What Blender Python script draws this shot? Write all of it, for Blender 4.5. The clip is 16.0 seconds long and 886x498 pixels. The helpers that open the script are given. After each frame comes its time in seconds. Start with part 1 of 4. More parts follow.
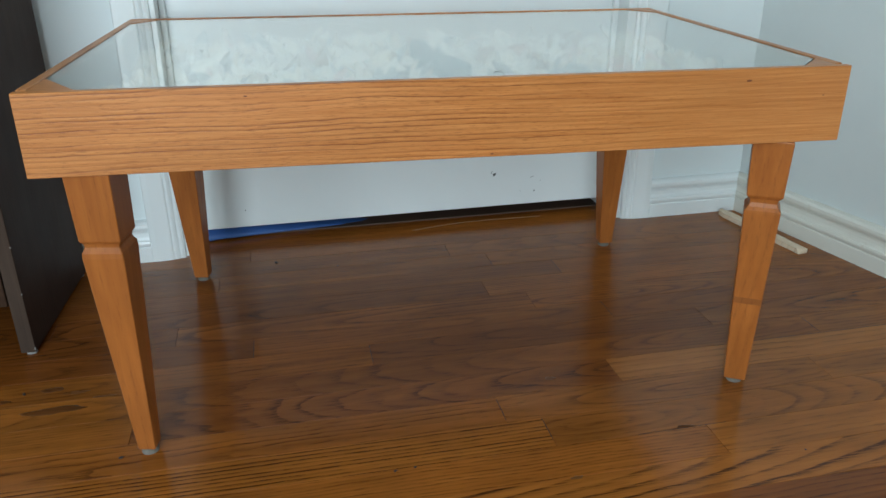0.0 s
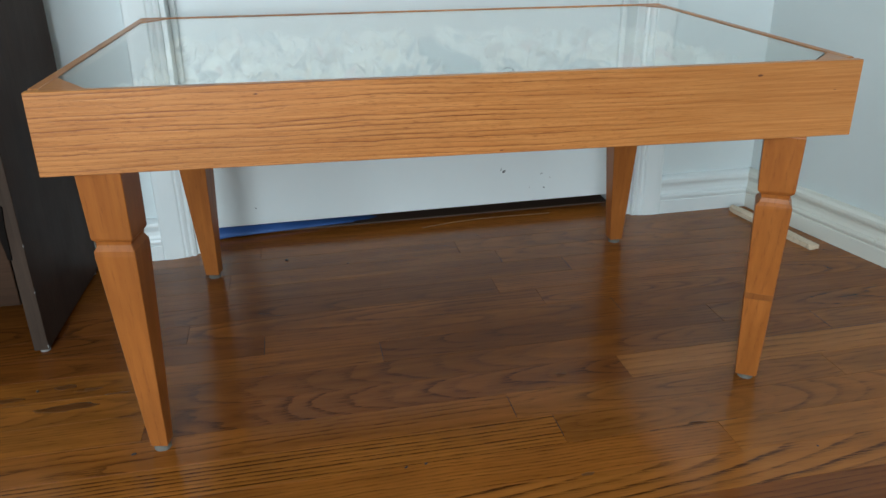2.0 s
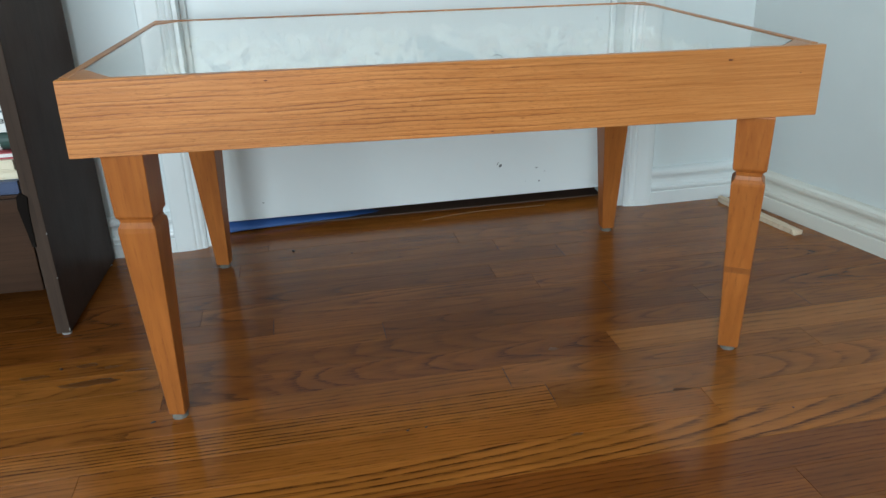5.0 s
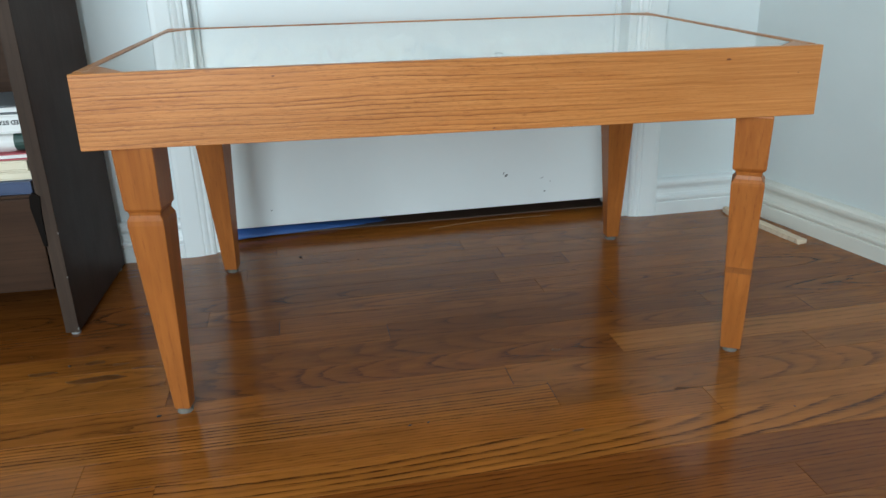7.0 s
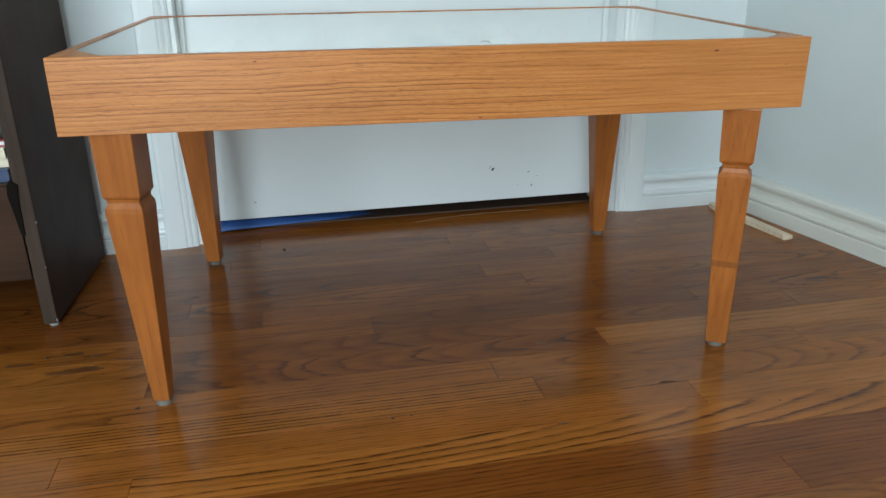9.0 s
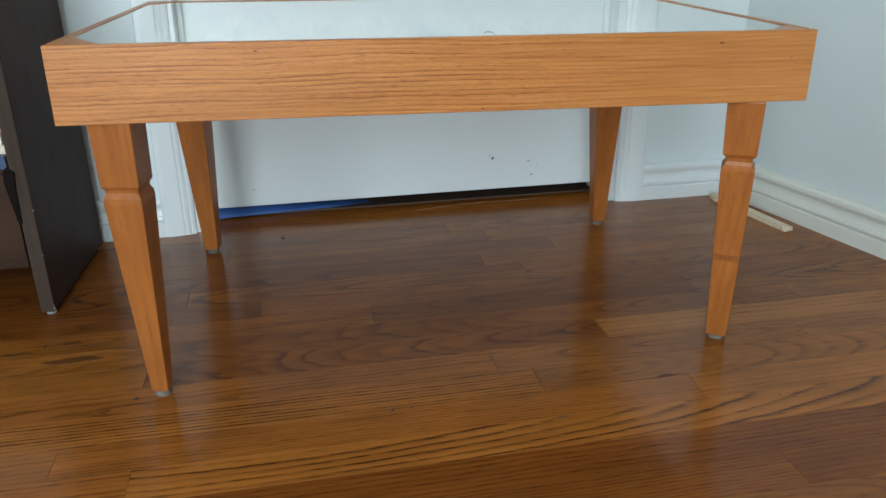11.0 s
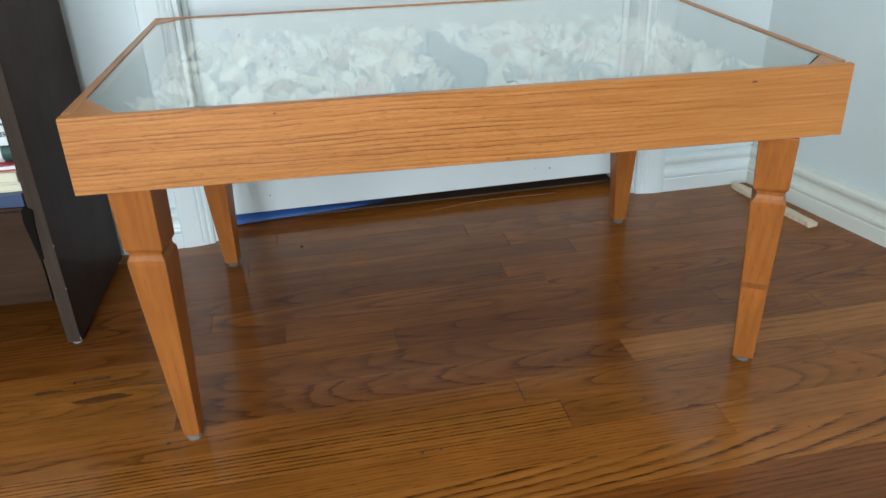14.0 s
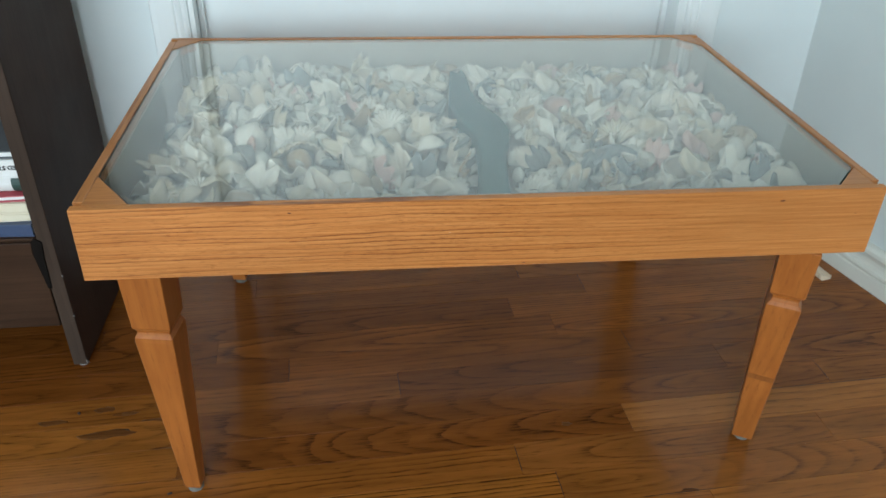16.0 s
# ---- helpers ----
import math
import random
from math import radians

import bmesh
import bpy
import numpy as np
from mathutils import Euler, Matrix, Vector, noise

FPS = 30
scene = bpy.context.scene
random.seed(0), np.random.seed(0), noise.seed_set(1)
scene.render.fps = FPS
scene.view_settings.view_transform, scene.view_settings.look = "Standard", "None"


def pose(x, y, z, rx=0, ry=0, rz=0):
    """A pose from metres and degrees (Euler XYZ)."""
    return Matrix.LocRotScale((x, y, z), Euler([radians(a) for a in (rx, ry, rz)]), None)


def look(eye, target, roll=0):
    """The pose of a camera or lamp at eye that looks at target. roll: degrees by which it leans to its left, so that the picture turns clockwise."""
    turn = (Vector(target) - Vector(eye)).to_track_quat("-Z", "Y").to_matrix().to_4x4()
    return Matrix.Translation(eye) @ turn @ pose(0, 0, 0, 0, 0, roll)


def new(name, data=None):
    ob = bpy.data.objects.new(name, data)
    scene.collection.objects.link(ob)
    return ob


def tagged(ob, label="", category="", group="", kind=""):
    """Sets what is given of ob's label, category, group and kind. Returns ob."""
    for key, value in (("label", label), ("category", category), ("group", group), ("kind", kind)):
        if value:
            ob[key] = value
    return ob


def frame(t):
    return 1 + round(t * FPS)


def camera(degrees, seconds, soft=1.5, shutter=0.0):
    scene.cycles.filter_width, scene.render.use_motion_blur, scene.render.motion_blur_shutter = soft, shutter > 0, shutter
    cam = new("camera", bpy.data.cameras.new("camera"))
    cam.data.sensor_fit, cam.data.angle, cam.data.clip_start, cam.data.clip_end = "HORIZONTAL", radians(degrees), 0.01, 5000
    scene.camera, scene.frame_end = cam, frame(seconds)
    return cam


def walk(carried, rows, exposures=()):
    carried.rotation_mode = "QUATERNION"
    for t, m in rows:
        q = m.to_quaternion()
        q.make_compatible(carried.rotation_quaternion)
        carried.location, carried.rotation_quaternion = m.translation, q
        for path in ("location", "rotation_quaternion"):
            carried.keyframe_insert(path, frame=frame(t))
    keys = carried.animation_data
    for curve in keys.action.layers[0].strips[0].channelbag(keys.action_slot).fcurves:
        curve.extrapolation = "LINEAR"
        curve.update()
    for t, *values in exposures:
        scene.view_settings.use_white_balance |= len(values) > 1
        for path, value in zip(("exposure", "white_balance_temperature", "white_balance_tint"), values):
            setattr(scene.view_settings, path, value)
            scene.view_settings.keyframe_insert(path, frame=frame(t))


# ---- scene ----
cam = camera(58.7, 16.0, shutter=0.5)
PATH = [
    (0, (-0.158, -0.867, 0.66), (0.121, 0.948, -0.132), -0.7),
    (0.5, (-0.158, -0.87, 0.66), (0.113, 0.951, -0.122), -1.0),
    (1, (-0.157, -0.87, 0.657), (0.106, 0.947, -0.134), -1.2),
    (1.5, (-0.156, -0.867, 0.658), (0.108, 0.947, -0.141), -1.5),
    (2, (-0.159, -0.868, 0.659), (0.096, 0.949, -0.138), -1.2),
    (2.5, (-0.161, -0.867, 0.658), (0.097, 0.949, -0.139), -1.0),
    (3, (-0.159, -0.867, 0.658), (0.1, 0.949, -0.139), -1.2),
    (3.5, (-0.159, -0.865, 0.655), (0.104, 0.953, -0.136), -1.1),
    (4, (-0.159, -0.885, 0.649), (0.078, 0.938, -0.139), -1.8),
    (4.2, (-0.163, -0.902, 0.65), (0.078, 0.921, -0.135), -2.0),
    (6.3, (-0.16, -0.987, 0.623), (0.097, 0.856, -0.109), -1.8),
    (6.5, (-0.159, -0.986, 0.619), (0.083, 0.863, -0.106), -2.0),
    (7, (-0.158, -0.986, 0.613), (0.069, 0.871, -0.095), -1.9),
    (7.5, (-0.161, -0.984, 0.609), (0.066, 0.87, -0.108), -1.2),
    (8, (-0.159, -0.98, 0.604), (0.058, 0.876, -0.111), -1.6),
    (8.5, (-0.154, -0.977, 0.601), (0.087, 0.874, -0.116), -1.6),
    (8.7, (-0.153, -0.978, 0.6), (0.102, 0.873, -0.115), -1.3),
    (10.8, (-0.154, -0.968, 0.601), (0.104, 0.881, -0.116), -0.7),
    (11, (-0.158, -0.967, 0.607), (0.107, 0.868, -0.144), -0.7),
    (11.5, (-0.16, -0.962, 0.624), (0.093, 0.875, -0.125), -1.8),
    (12, (-0.162, -0.963, 0.645), (0.067, 0.871, -0.119), -2.8),
    (12.5, (-0.162, -0.952, 0.665), (0.091, 0.855, -0.153), -3.2),
    (13, (-0.166, -0.937, 0.687), (0.043, 0.863, -0.159), -3.1),
    (13.5, (-0.169, -0.911, 0.708), (0.03, 0.863, -0.194), -3.0),
    (14, (-0.165, -0.894, 0.736), (0.061, 0.879, -0.162), -2.5),
    (14.5, (-0.162, -0.881, 0.759), (0.055, 0.89, -0.144), -3.0),
    (15, (-0.146, -0.84, 0.785), (0.065, 0.908, -0.164), -2.6),
    (15.5, (-0.094, -0.804, 0.856), (-0.013, 0.928, -0.14), -2.3),
    (16, (-0.155, -0.783, 0.913), (0.041, 0.903, -0.145), 1.1),
]
EXPOSURES = [(0.0, -0.12), (3.5, -0.10), (4.5, -0.03), (8.0, 0.0), (12.0, 0.0), (13.0, 0.09), (13.6, 0.17), (14.5, 0.11), (15.0, 0.08), (15.5, 0.10), (16.0, 0.0)]
walk(cam, [(t, look(eye, target, roll)) for t, eye, target, roll in PATH], EXPOSURES)

# ---- light ----
world = bpy.data.worlds.new("daylight")
scene.world = world
world.use_nodes = True
wn = world.node_tree.nodes
sky = wn.new("ShaderNodeTexSky")
sky.sky_type, sky.sun_disc = "NISHITA", False
sky.sun_elevation, sky.sun_rotation = radians(40), radians(200)
world.node_tree.links.new(sky.outputs[0], wn["Background"].inputs[0])
wn["Background"].inputs[1].default_value = 0.08


def area_lamp(name, m, width, height, watts, colour):
    lamp = bpy.data.lights.new(name, "AREA")
    lamp.shape, lamp.size, lamp.size_y, lamp.energy, lamp.color = "RECTANGLE", width, height, watts, colour
    ob = new(name, lamp)
    ob.matrix_world = m
    return ob


WIN_X, WIN_W, WIN_Z0, WIN_Z1, ROOM_S = -1.0, 1.45, 0.25, 2.15, -3.0
area_lamp("window_daylight", look((WIN_X, ROOM_S - 0.02, (WIN_Z0 + WIN_Z1) / 2), (WIN_X, 0, (WIN_Z0 + WIN_Z1) / 2 - 0.3)),
          WIN_W, WIN_Z1 - WIN_Z0, 96, (0.765, 0.92, 1.0))

# ---- materials ----


class Mat:
    """A node material with a Principled shader and short ways to add nodes."""

    def __init__(self, name, rough=0.5, metal=0.0):
        self.m = bpy.data.materials.new(name)
        self.m.use_nodes = True
        self.t = self.m.node_tree
        self.p = self.t.nodes["Principled BSDF"]
        self.p.inputs["Roughness"].default_value, self.p.inputs["Metallic"].default_value = rough, metal

    def node(self, kind, values=None, operation="", blend=""):
        n = self.t.nodes.new("ShaderNode" + kind)
        if operation:
            n.operation = operation
        if blend:
            n.data_type, n.blend_type = "RGBA", blend
        for k, v in (values or {}).items():
            if isinstance(v, bpy.types.NodeSocket):
                self.t.links.new(v, n.inputs[k])
            else:
                n.inputs[k].default_value = v
        return n

    def math(self, op, a, b=0.0):
        return self.node("Math", {0: a, 1: b}, operation=op).outputs[0]

    def coords(self, scale=(1, 1, 1), jitter=0.0, turn=(0, 0, 0)):
        out = self.node("TexCoord").outputs["Object"]
        if jitter:
            r = self.node("ObjectInfo").outputs["Random"]
            i = self.node("NewGeometry").outputs["Random Per Island"]
            s = self.math("MULTIPLY", self.math("ADD", r, i), jitter)
            out = self.node("VectorMath", {0: out, 1: self.node("CombineXYZ", {0: s, 1: s, 2: s}).outputs[0]}, operation="ADD").outputs[0]
        return self.node("Mapping", {"Vector": out, "Scale": scale, "Rotation": turn}).outputs[0]

    def noise(self, vec, scale, detail=3.0, rough=0.55, distort=0.0):
        return self.node("TexNoise", {"Vector": vec, "Scale": scale, "Detail": detail, "Roughness": rough, "Distortion": distort}).outputs["Fac"]

    def ramp(self, fac, stops):
        n = self.node("ValToRGB", {0: fac})
        e = n.color_ramp.elements
        while len(e) < len(stops):
            e.new(0.5)
        for el, (at, c) in zip(e, stops):
            el.position, el.color = at, (*c, 1) if len(c) == 3 else c
        return n.outputs[0]

    def mix(self, fac, a, b, how="MIX"):
        return self.node("Mix", {0: fac, 6: a, 7: b}, blend=how).outputs[2]

    def colour(self, c):
        if isinstance(c, bpy.types.NodeSocket):
            self.t.links.new(c, self.p.inputs["Base Color"])
        else:
            self.p.inputs["Base Color"].default_value = (*c, 1)
        return self

    def rough(self, r):
        self.t.links.new(r, self.p.inputs["Roughness"])
        return self

    def bump(self, h, strength, dist=0.001):
        b = self.node("Bump", {"Height": h, "Strength": strength, "Distance": dist})
        self.t.links.new(b.outputs[0], self.p.inputs["Normal"])
        return self


def grey(v):
    return (v, v, v)


def wood(name, light, dark, pore, axis=0, across=1, rough=0.35, coat=0.1, spacing=0.006, centre=0.0, wander=0.0, deep=0.06, slope=0.03, warp=0.010,
         line=0.7, pores=0.6, spread=0.0, jitter=37.0, gloss=0.5, swells=(2.6, 13.0), streaks=95.0, patchy=3.0, fines=(24.0, 480.0), along=4.0, crisp=False, dashes=0.75):
    """Oak sawn from a log: rings cut at a slant run as arches or long lines, broken by fine pores; each piece is cut at a place of its own."""
    m = Mat(name, rough)
    r1 = m.math("FRACT", m.math("ADD", m.node("ObjectInfo").outputs["Random"], m.node("NewGeometry").outputs["Random Per Island"]))
    r2 = m.math("FRACT", m.math("MULTIPLY", r1, 23.7))
    r3 = m.math("FRACT", m.math("MULTIPLY", r1, 71.3))
    sep = m.node("SeparateXYZ", {0: m.node("TexCoord").outputs["Object"]}).outputs

    def scaled(long, wide, deepness):
        k = [deepness] * 3
        k[axis], k[across] = long, wide
        return m.coords(tuple(k), jitter)

    swell = m.math("SUBTRACT", m.noise(scaled(swells[0], swells[1], swells[1]), 1.0, 2.0, 0.5), 0.5)
    fineswell = m.math("SUBTRACT", m.noise(scaled(11.0, 60.0, 60.0), 1.0, 1.0, 0.5), 0.5)
    a = m.math("ADD", m.math("SUBTRACT", sep[across], centre), m.math("MULTIPLY", m.math("SUBTRACT", r2, 0.5), wander))
    b = m.math("ADD", m.math("MULTIPLY", m.math("SUBTRACT", r3, 0.5), deep * 2), m.math("ADD", m.math("MULTIPLY", sep[axis], slope), m.math("MULTIPLY", swell, warp * 2)))
    f = m.math("SQRT", m.math("ADD", m.math("MULTIPLY", a, a), m.math("MULTIPLY", b, b)))
    f = m.math("ADD", f, m.math("ADD", m.math("MULTIPLY", fineswell, spacing * 0.5), m.math("MULTIPLY", swell, warp * 0.7)))
    saw = m.math("FRACT", m.math("DIVIDE", f, spacing))
    ring = m.ramp(saw, [(0.0, grey(1)), (0.13, grey(0.9)), (0.30, grey(0.22)), (0.6, grey(0)), (0.93, grey(0.05)), (1.0, grey(1))])
    if crisp:
        ring = m.ramp(saw, [(0.0, grey(1)), (0.11, grey(0.95)), (0.20, grey(0.2)), (0.5, grey(0)), (0.95, grey(0.02)), (1.0, grey(1))])
    fine = m.noise(scaled(fines[0], fines[1], fines[1]), 1.0, 2.0, 0.55)
    dash = m.ramp(fine, [(0.40, grey(1)), (0.58, grey(0.15))])
    streak = m.noise(scaled(along, streaks, streaks), 1.0, 2.5, 0.55)
    cloud = m.noise(scaled(4.0, 9.0, 9.0), 1.0, 2.0)
    strong = m.ramp(m.noise(scaled(patchy, 20.0, 20.0), 1.0, 1.0), [(0.36, grey(0.2)), (0.64, grey(1))])
    base = m.mix(m.ramp(streak, [(0.32, grey(0)), (0.68, grey(1))]), (*dark, 1), (*light, 1))
    lines = m.math("MULTIPLY", m.math("MULTIPLY", ring, strong), m.math("ADD", m.math("MULTIPLY", dash, dashes), 1 - dashes))
    col = m.mix(m.math("MULTIPLY", lines, line), base, (*pore, 1))
    pit = m.math("MULTIPLY", m.ramp(fine, [(0.36, grey(1)), (0.44, grey(0))]), m.math("ADD", m.math("MULTIPLY", ring, 0.7), 0.3))
    col = m.mix(m.math("MULTIPLY", pit, pores), col, (*pore, 1))
    col = m.mix(1.0, col, m.ramp(cloud, [(0.3, grey(0.84)), (0.7, grey(1.12))]), "MULTIPLY")
    if spread:
        col = m.mix(1.0, col, m.ramp(r1, [(0.0, (1 - spread, 1 - spread * 1.1, 1 - spread * 1.15)), (1.0, grey(1 + spread))]), "MULTIPLY")
    m.colour(col)
    m.rough(m.math("ADD", m.math("MULTIPLY", m.noise(m.coords((14, 14, 14), jitter), 1.0), 0.18), rough - 0.09))
    m.bump(m.math("SUBTRACT", m.math("MULTIPLY", fine, 0.5), m.math("MULTIPLY", lines, 0.5)), 0.16, 0.0006)
    m.p.inputs["Coat Weight"].default_value, m.p.inputs["Coat Roughness"].default_value = coat, 0.16
    m.p.inputs["Specular IOR Level"].default_value = gloss
    return m.m


def paint(name, colour, rough=0.5, wear=0.05, bump=0.12, dirt=None):
    m = Mat(name, rough)
    v = m.coords()
    big, small = m.noise(v, 3.0, 4.0), m.noise(v, 160.0, 2.0)
    c = m.mix(1.0, (*colour, 1), m.ramp(big, [(0.3, grey(1 - wear)), (0.7, grey(1 + wear))]), "MULTIPLY")
    if dirt:
        spots = m.ramp(m.noise(v, 26.0, 5.0, 0.7), [(0.63, grey(0)), (0.74, grey(0.55))])
        c = m.mix(spots, c, (*dirt, 1))
    m.colour(c).bump(m.math("ADD", small, m.math("MULTIPLY", big, 0.5)), bump, 0.0008)
    return m.m


HONEY = ((0.530, 0.212, 0.060), (0.410, 0.145, 0.037), (0.165, 0.042, 0.010))
OAK_TABLE = wood("honey_oak", *HONEY, 0, 2, 0.38, 0.05, 0.0076, 0.30, 0.0, 0.01, 0.004, 0.0125, 0.85, 0.8, 0.03, jitter=11.0, gloss=0.5, swells=(4.5, 30.0), streaks=420.0, patchy=1.4, fines=(30.0, 820.0), along=9.0, crisp=True, dashes=0.6)


def rail_wood(name, light, dark, pore):
    """Plain-sawn oak board: long, slightly wandering dark lines of uneven weight, short pores, and a calm end."""
    m = Mat(name, 0.36)
    r = m.math("ADD", m.node("ObjectInfo").outputs["Random"], 0.3)
    sep = m.node("SeparateXYZ", {0: m.node("TexCoord").outputs["Object"]}).outputs

    def scaled(long, wide):
        return m.coords((long, wide, wide), 11.0)

    wave = m.math("MULTIPLY", m.math("SUBTRACT", m.noise(scaled(2.2, 9.0), 1.0, 1.5, 0.5), 0.5), 0.030)
    ripple = m.math("MULTIPLY", m.math("SUBTRACT", m.noise(scaled(16.0, 50.0), 1.0, 2.0, 0.55), 0.5), 0.0046)
    f = m.math("ADD", m.math("ADD", sep[2], m.math("MULTIPLY", sep[0], 0.006)), m.math("ADD", wave, ripple))
    saw = m.math("FRACT", m.math("DIVIDE", f, 0.0058))
    ring = m.ramp(saw, [(0.0, grey(1)), (0.10, grey(0.9)), (0.22, grey(0.25)), (0.55, grey(0)), (0.93, grey(0.0)), (1.0, grey(1))])
    weight = m.node("TexNoise", {"Vector": m.node("CombineXYZ", {0: m.math("MULTIPLY", sep[0], 2.4), 1: m.math("MULTIPLY", f, 170.0), 2: r}).outputs[0], "Scale": 1.0, "Detail": 1.0}).outputs["Fac"]
    weight = m.ramp(weight, [(0.36, grey(0.12)), (0.60, grey(1))])
    calm = m.ramp(m.math("ADD", sep[0], m.math("MULTIPLY", wave, 4.0)), [(0.0, grey(1)), (0.04, grey(0.95)), (0.34, grey(0.25)), (1.0, grey(0.18))])
    dots = m.noise(scaled(80.0, 1100.0), 1.0, 2.0, 0.6)
    streak = m.noise(scaled(9.0, 420.0), 1.0, 3.0, 0.65)
    cloud = m.noise(scaled(3.0, 9.0), 1.0, 2.0)
    base = m.mix(m.ramp(streak, [(0.30, grey(0)), (0.70, grey(1))]), (*dark, 1), (*light, 1))
    broken = m.ramp(m.noise(scaled(26.0, 300.0), 1.0, 2.0), [(0.34, grey(0.5)), (0.52, grey(1))])
    lines = m.math("MULTIPLY", m.math("MULTIPLY", ring, weight), m.math("MULTIPLY", calm, broken))
    col = m.mix(m.math("MULTIPLY", lines, 0.86), base, (*pore, 1))
    pit = m.math("MULTIPLY", m.ramp(dots, [(0.33, grey(1)), (0.42, grey(0))]), m.math("ADD", m.math("MULTIPLY", calm, 0.75), 0.12))
    col = m.mix(m.math("MULTIPLY", pit, 0.55), col, (*pore, 1))
    col = m.mix(1.0, col, m.ramp(cloud, [(0.3, grey(0.90)), (0.7, grey(1.09))]), "MULTIPLY")
    m.colour(col)
    m.rough(m.math("ADD", m.math("MULTIPLY", m.noise(m.coords((14, 14, 14)), 1.0), 0.18), 0.28))
    m.bump(m.math("SUBTRACT", m.math("MULTIPLY", dots, 0.5), m.math("MULTIPLY", lines, 0.7)), 0.2, 0.0006)
    m.p.inputs["Specular IOR Level"].default_value = 0.32
    return m.m


OAK_RAIL = rail_wood("honey_oak_board", (0.570, 0.232, 0.068), (0.430, 0.150, 0.037), (0.170, 0.044, 0.010))
OAK_TABLE_Y = wood("honey_oak_side", *HONEY, 1, 0, 0.42, 0.06, 0.0072, 0.30, 0.0, 0.01, 0.004, 0.004, 0.6, 0.6, 0.04, jitter=11.0)
OAK_LEG = wood("honey_oak_leg", (0.410, 0.132, 0.028), (0.335, 0.102, 0.021), (0.18, 0.050, 0.012), 2, 0, 0.42, 0.05, 0.012, 0.0, 0.1, 0.08, 0.06, 0.01, 0.35, 0.3, 0.05, jitter=11.0, gloss=0.25)
OAK_BAND = wood("stained_oak", (0.31, 0.100, 0.023), (0.28, 0.086, 0.018), (0.15, 0.042, 0.010), 2, 0, 0.42, 0.05, 0.012, 0.0, 0.1, 0.08, 0.06, 0.01, 0.35, 0.3, 0.05, jitter=11.0, gloss=0.4)


def strip_wood(name, light, dark, pore):
    """Varnished oak strips: rings round a centre of each strip's own ("cut": along, across, slant), drawn out by warp, with open pores ("ring": spacing, warp, strength)."""
    m = Mat(name, 0.17)
    r1 = m.math("FRACT", m.math("ADD", m.node("ObjectInfo").outputs["Random"], m.node("NewGeometry").outputs["Random Per Island"]))
    sep = m.node("SeparateXYZ", {0: m.node("TexCoord").outputs["Object"]}).outputs

    def given(key):
        n = m.node("Attribute")
        n.attribute_name = key
        return m.node("SeparateXYZ", {0: n.outputs["Vector"]}).outputs

    cut, ring_of = given("cut"), given("ring")

    def scaled(long, wide):
        return m.coords((long, wide, wide), 71.0)

    big = m.math("SUBTRACT", m.noise(scaled(5.0, 16.0), 1.0, 2.0, 0.5), 0.5)
    small = m.math("SUBTRACT", m.noise(scaled(22.0, 70.0), 1.0, 2.0, 0.55), 0.5)
    bend = m.math("MULTIPLY", m.math("ADD", m.math("MULTIPLY", big, 2.6), m.math("MULTIPLY", small, 0.75)), ring_of[1])
    a = m.math("SUBTRACT", sep[1], cut[1])
    b = m.math("MULTIPLY", m.math("SUBTRACT", sep[0], cut[0]), cut[2])
    f = m.math("SQRT", m.math("ADD", m.math("MULTIPLY", a, a), m.math("MULTIPLY", b, b)))
    turns = m.math("DIVIDE", m.math("ADD", f, bend), ring_of[0])
    saw = m.math("FRACT", turns)
    ring = m.ramp(saw, [(0.0, grey(1)), (0.12, grey(0.92)), (0.27, grey(0.42)), (0.52, grey(0.08)), (0.80, grey(0)), (0.95, grey(0.12)), (1.0, grey(1))])
    weight = m.node("TexNoise", {"Vector": m.node("CombineXYZ", {0: m.math("MULTIPLY", sep[0], 3.0), 1: m.math("MULTIPLY", turns, 1.1), 2: m.math("MULTIPLY", r1, 40.0)}).outputs[0], "Scale": 1.0, "Detail": 1.0}).outputs["Fac"]
    weight = m.ramp(weight, [(0.34, grey(0.22)), (0.62, grey(1))])
    fine = m.noise(scaled(34.0, 520.0), 1.0, 2.0, 0.55)
    dash = m.ramp(fine, [(0.44, grey(1)), (0.60, grey(0.34))])
    streak = m.noise(scaled(4.0, 70.0), 1.0, 3.0, 0.55)
    cloud = m.noise(scaled(5.0, 14.0), 1.0, 3.0)
    base = m.mix(m.ramp(streak, [(0.32, grey(0)), (0.68, grey(1))]), (*dark, 1), (*light, 1))
    lines = m.math("MULTIPLY", m.math("MULTIPLY", m.math("MULTIPLY", ring, weight), dash), ring_of[2])
    col = m.mix(m.node("Clamp", {0: m.math("MULTIPLY", lines, 0.95)}).outputs[0], base, (*pore, 1))
    pit = m.math("MULTIPLY", m.ramp(fine, [(0.34, grey(1)), (0.42, grey(0))]), m.math("ADD", m.math("MULTIPLY", ring, 0.6), 0.25))
    col = m.mix(m.math("MULTIPLY", pit, 0.6), col, (*pore, 1))
    col = m.mix(1.0, col, m.ramp(cloud, [(0.3, grey(0.82)), (0.7, grey(1.16))]), "MULTIPLY")
    col = m.mix(1.0, col, m.ramp(r1, [(0.0, (0.92, 0.91, 0.90)), (1.0, grey(1.08))]), "MULTIPLY")
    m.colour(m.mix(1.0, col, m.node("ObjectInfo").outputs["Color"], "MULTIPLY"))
    m.rough(m.math("ADD", m.math("MULTIPLY", m.noise(m.coords((14, 14, 14), 71.0), 1.0), 0.18), 0.09))
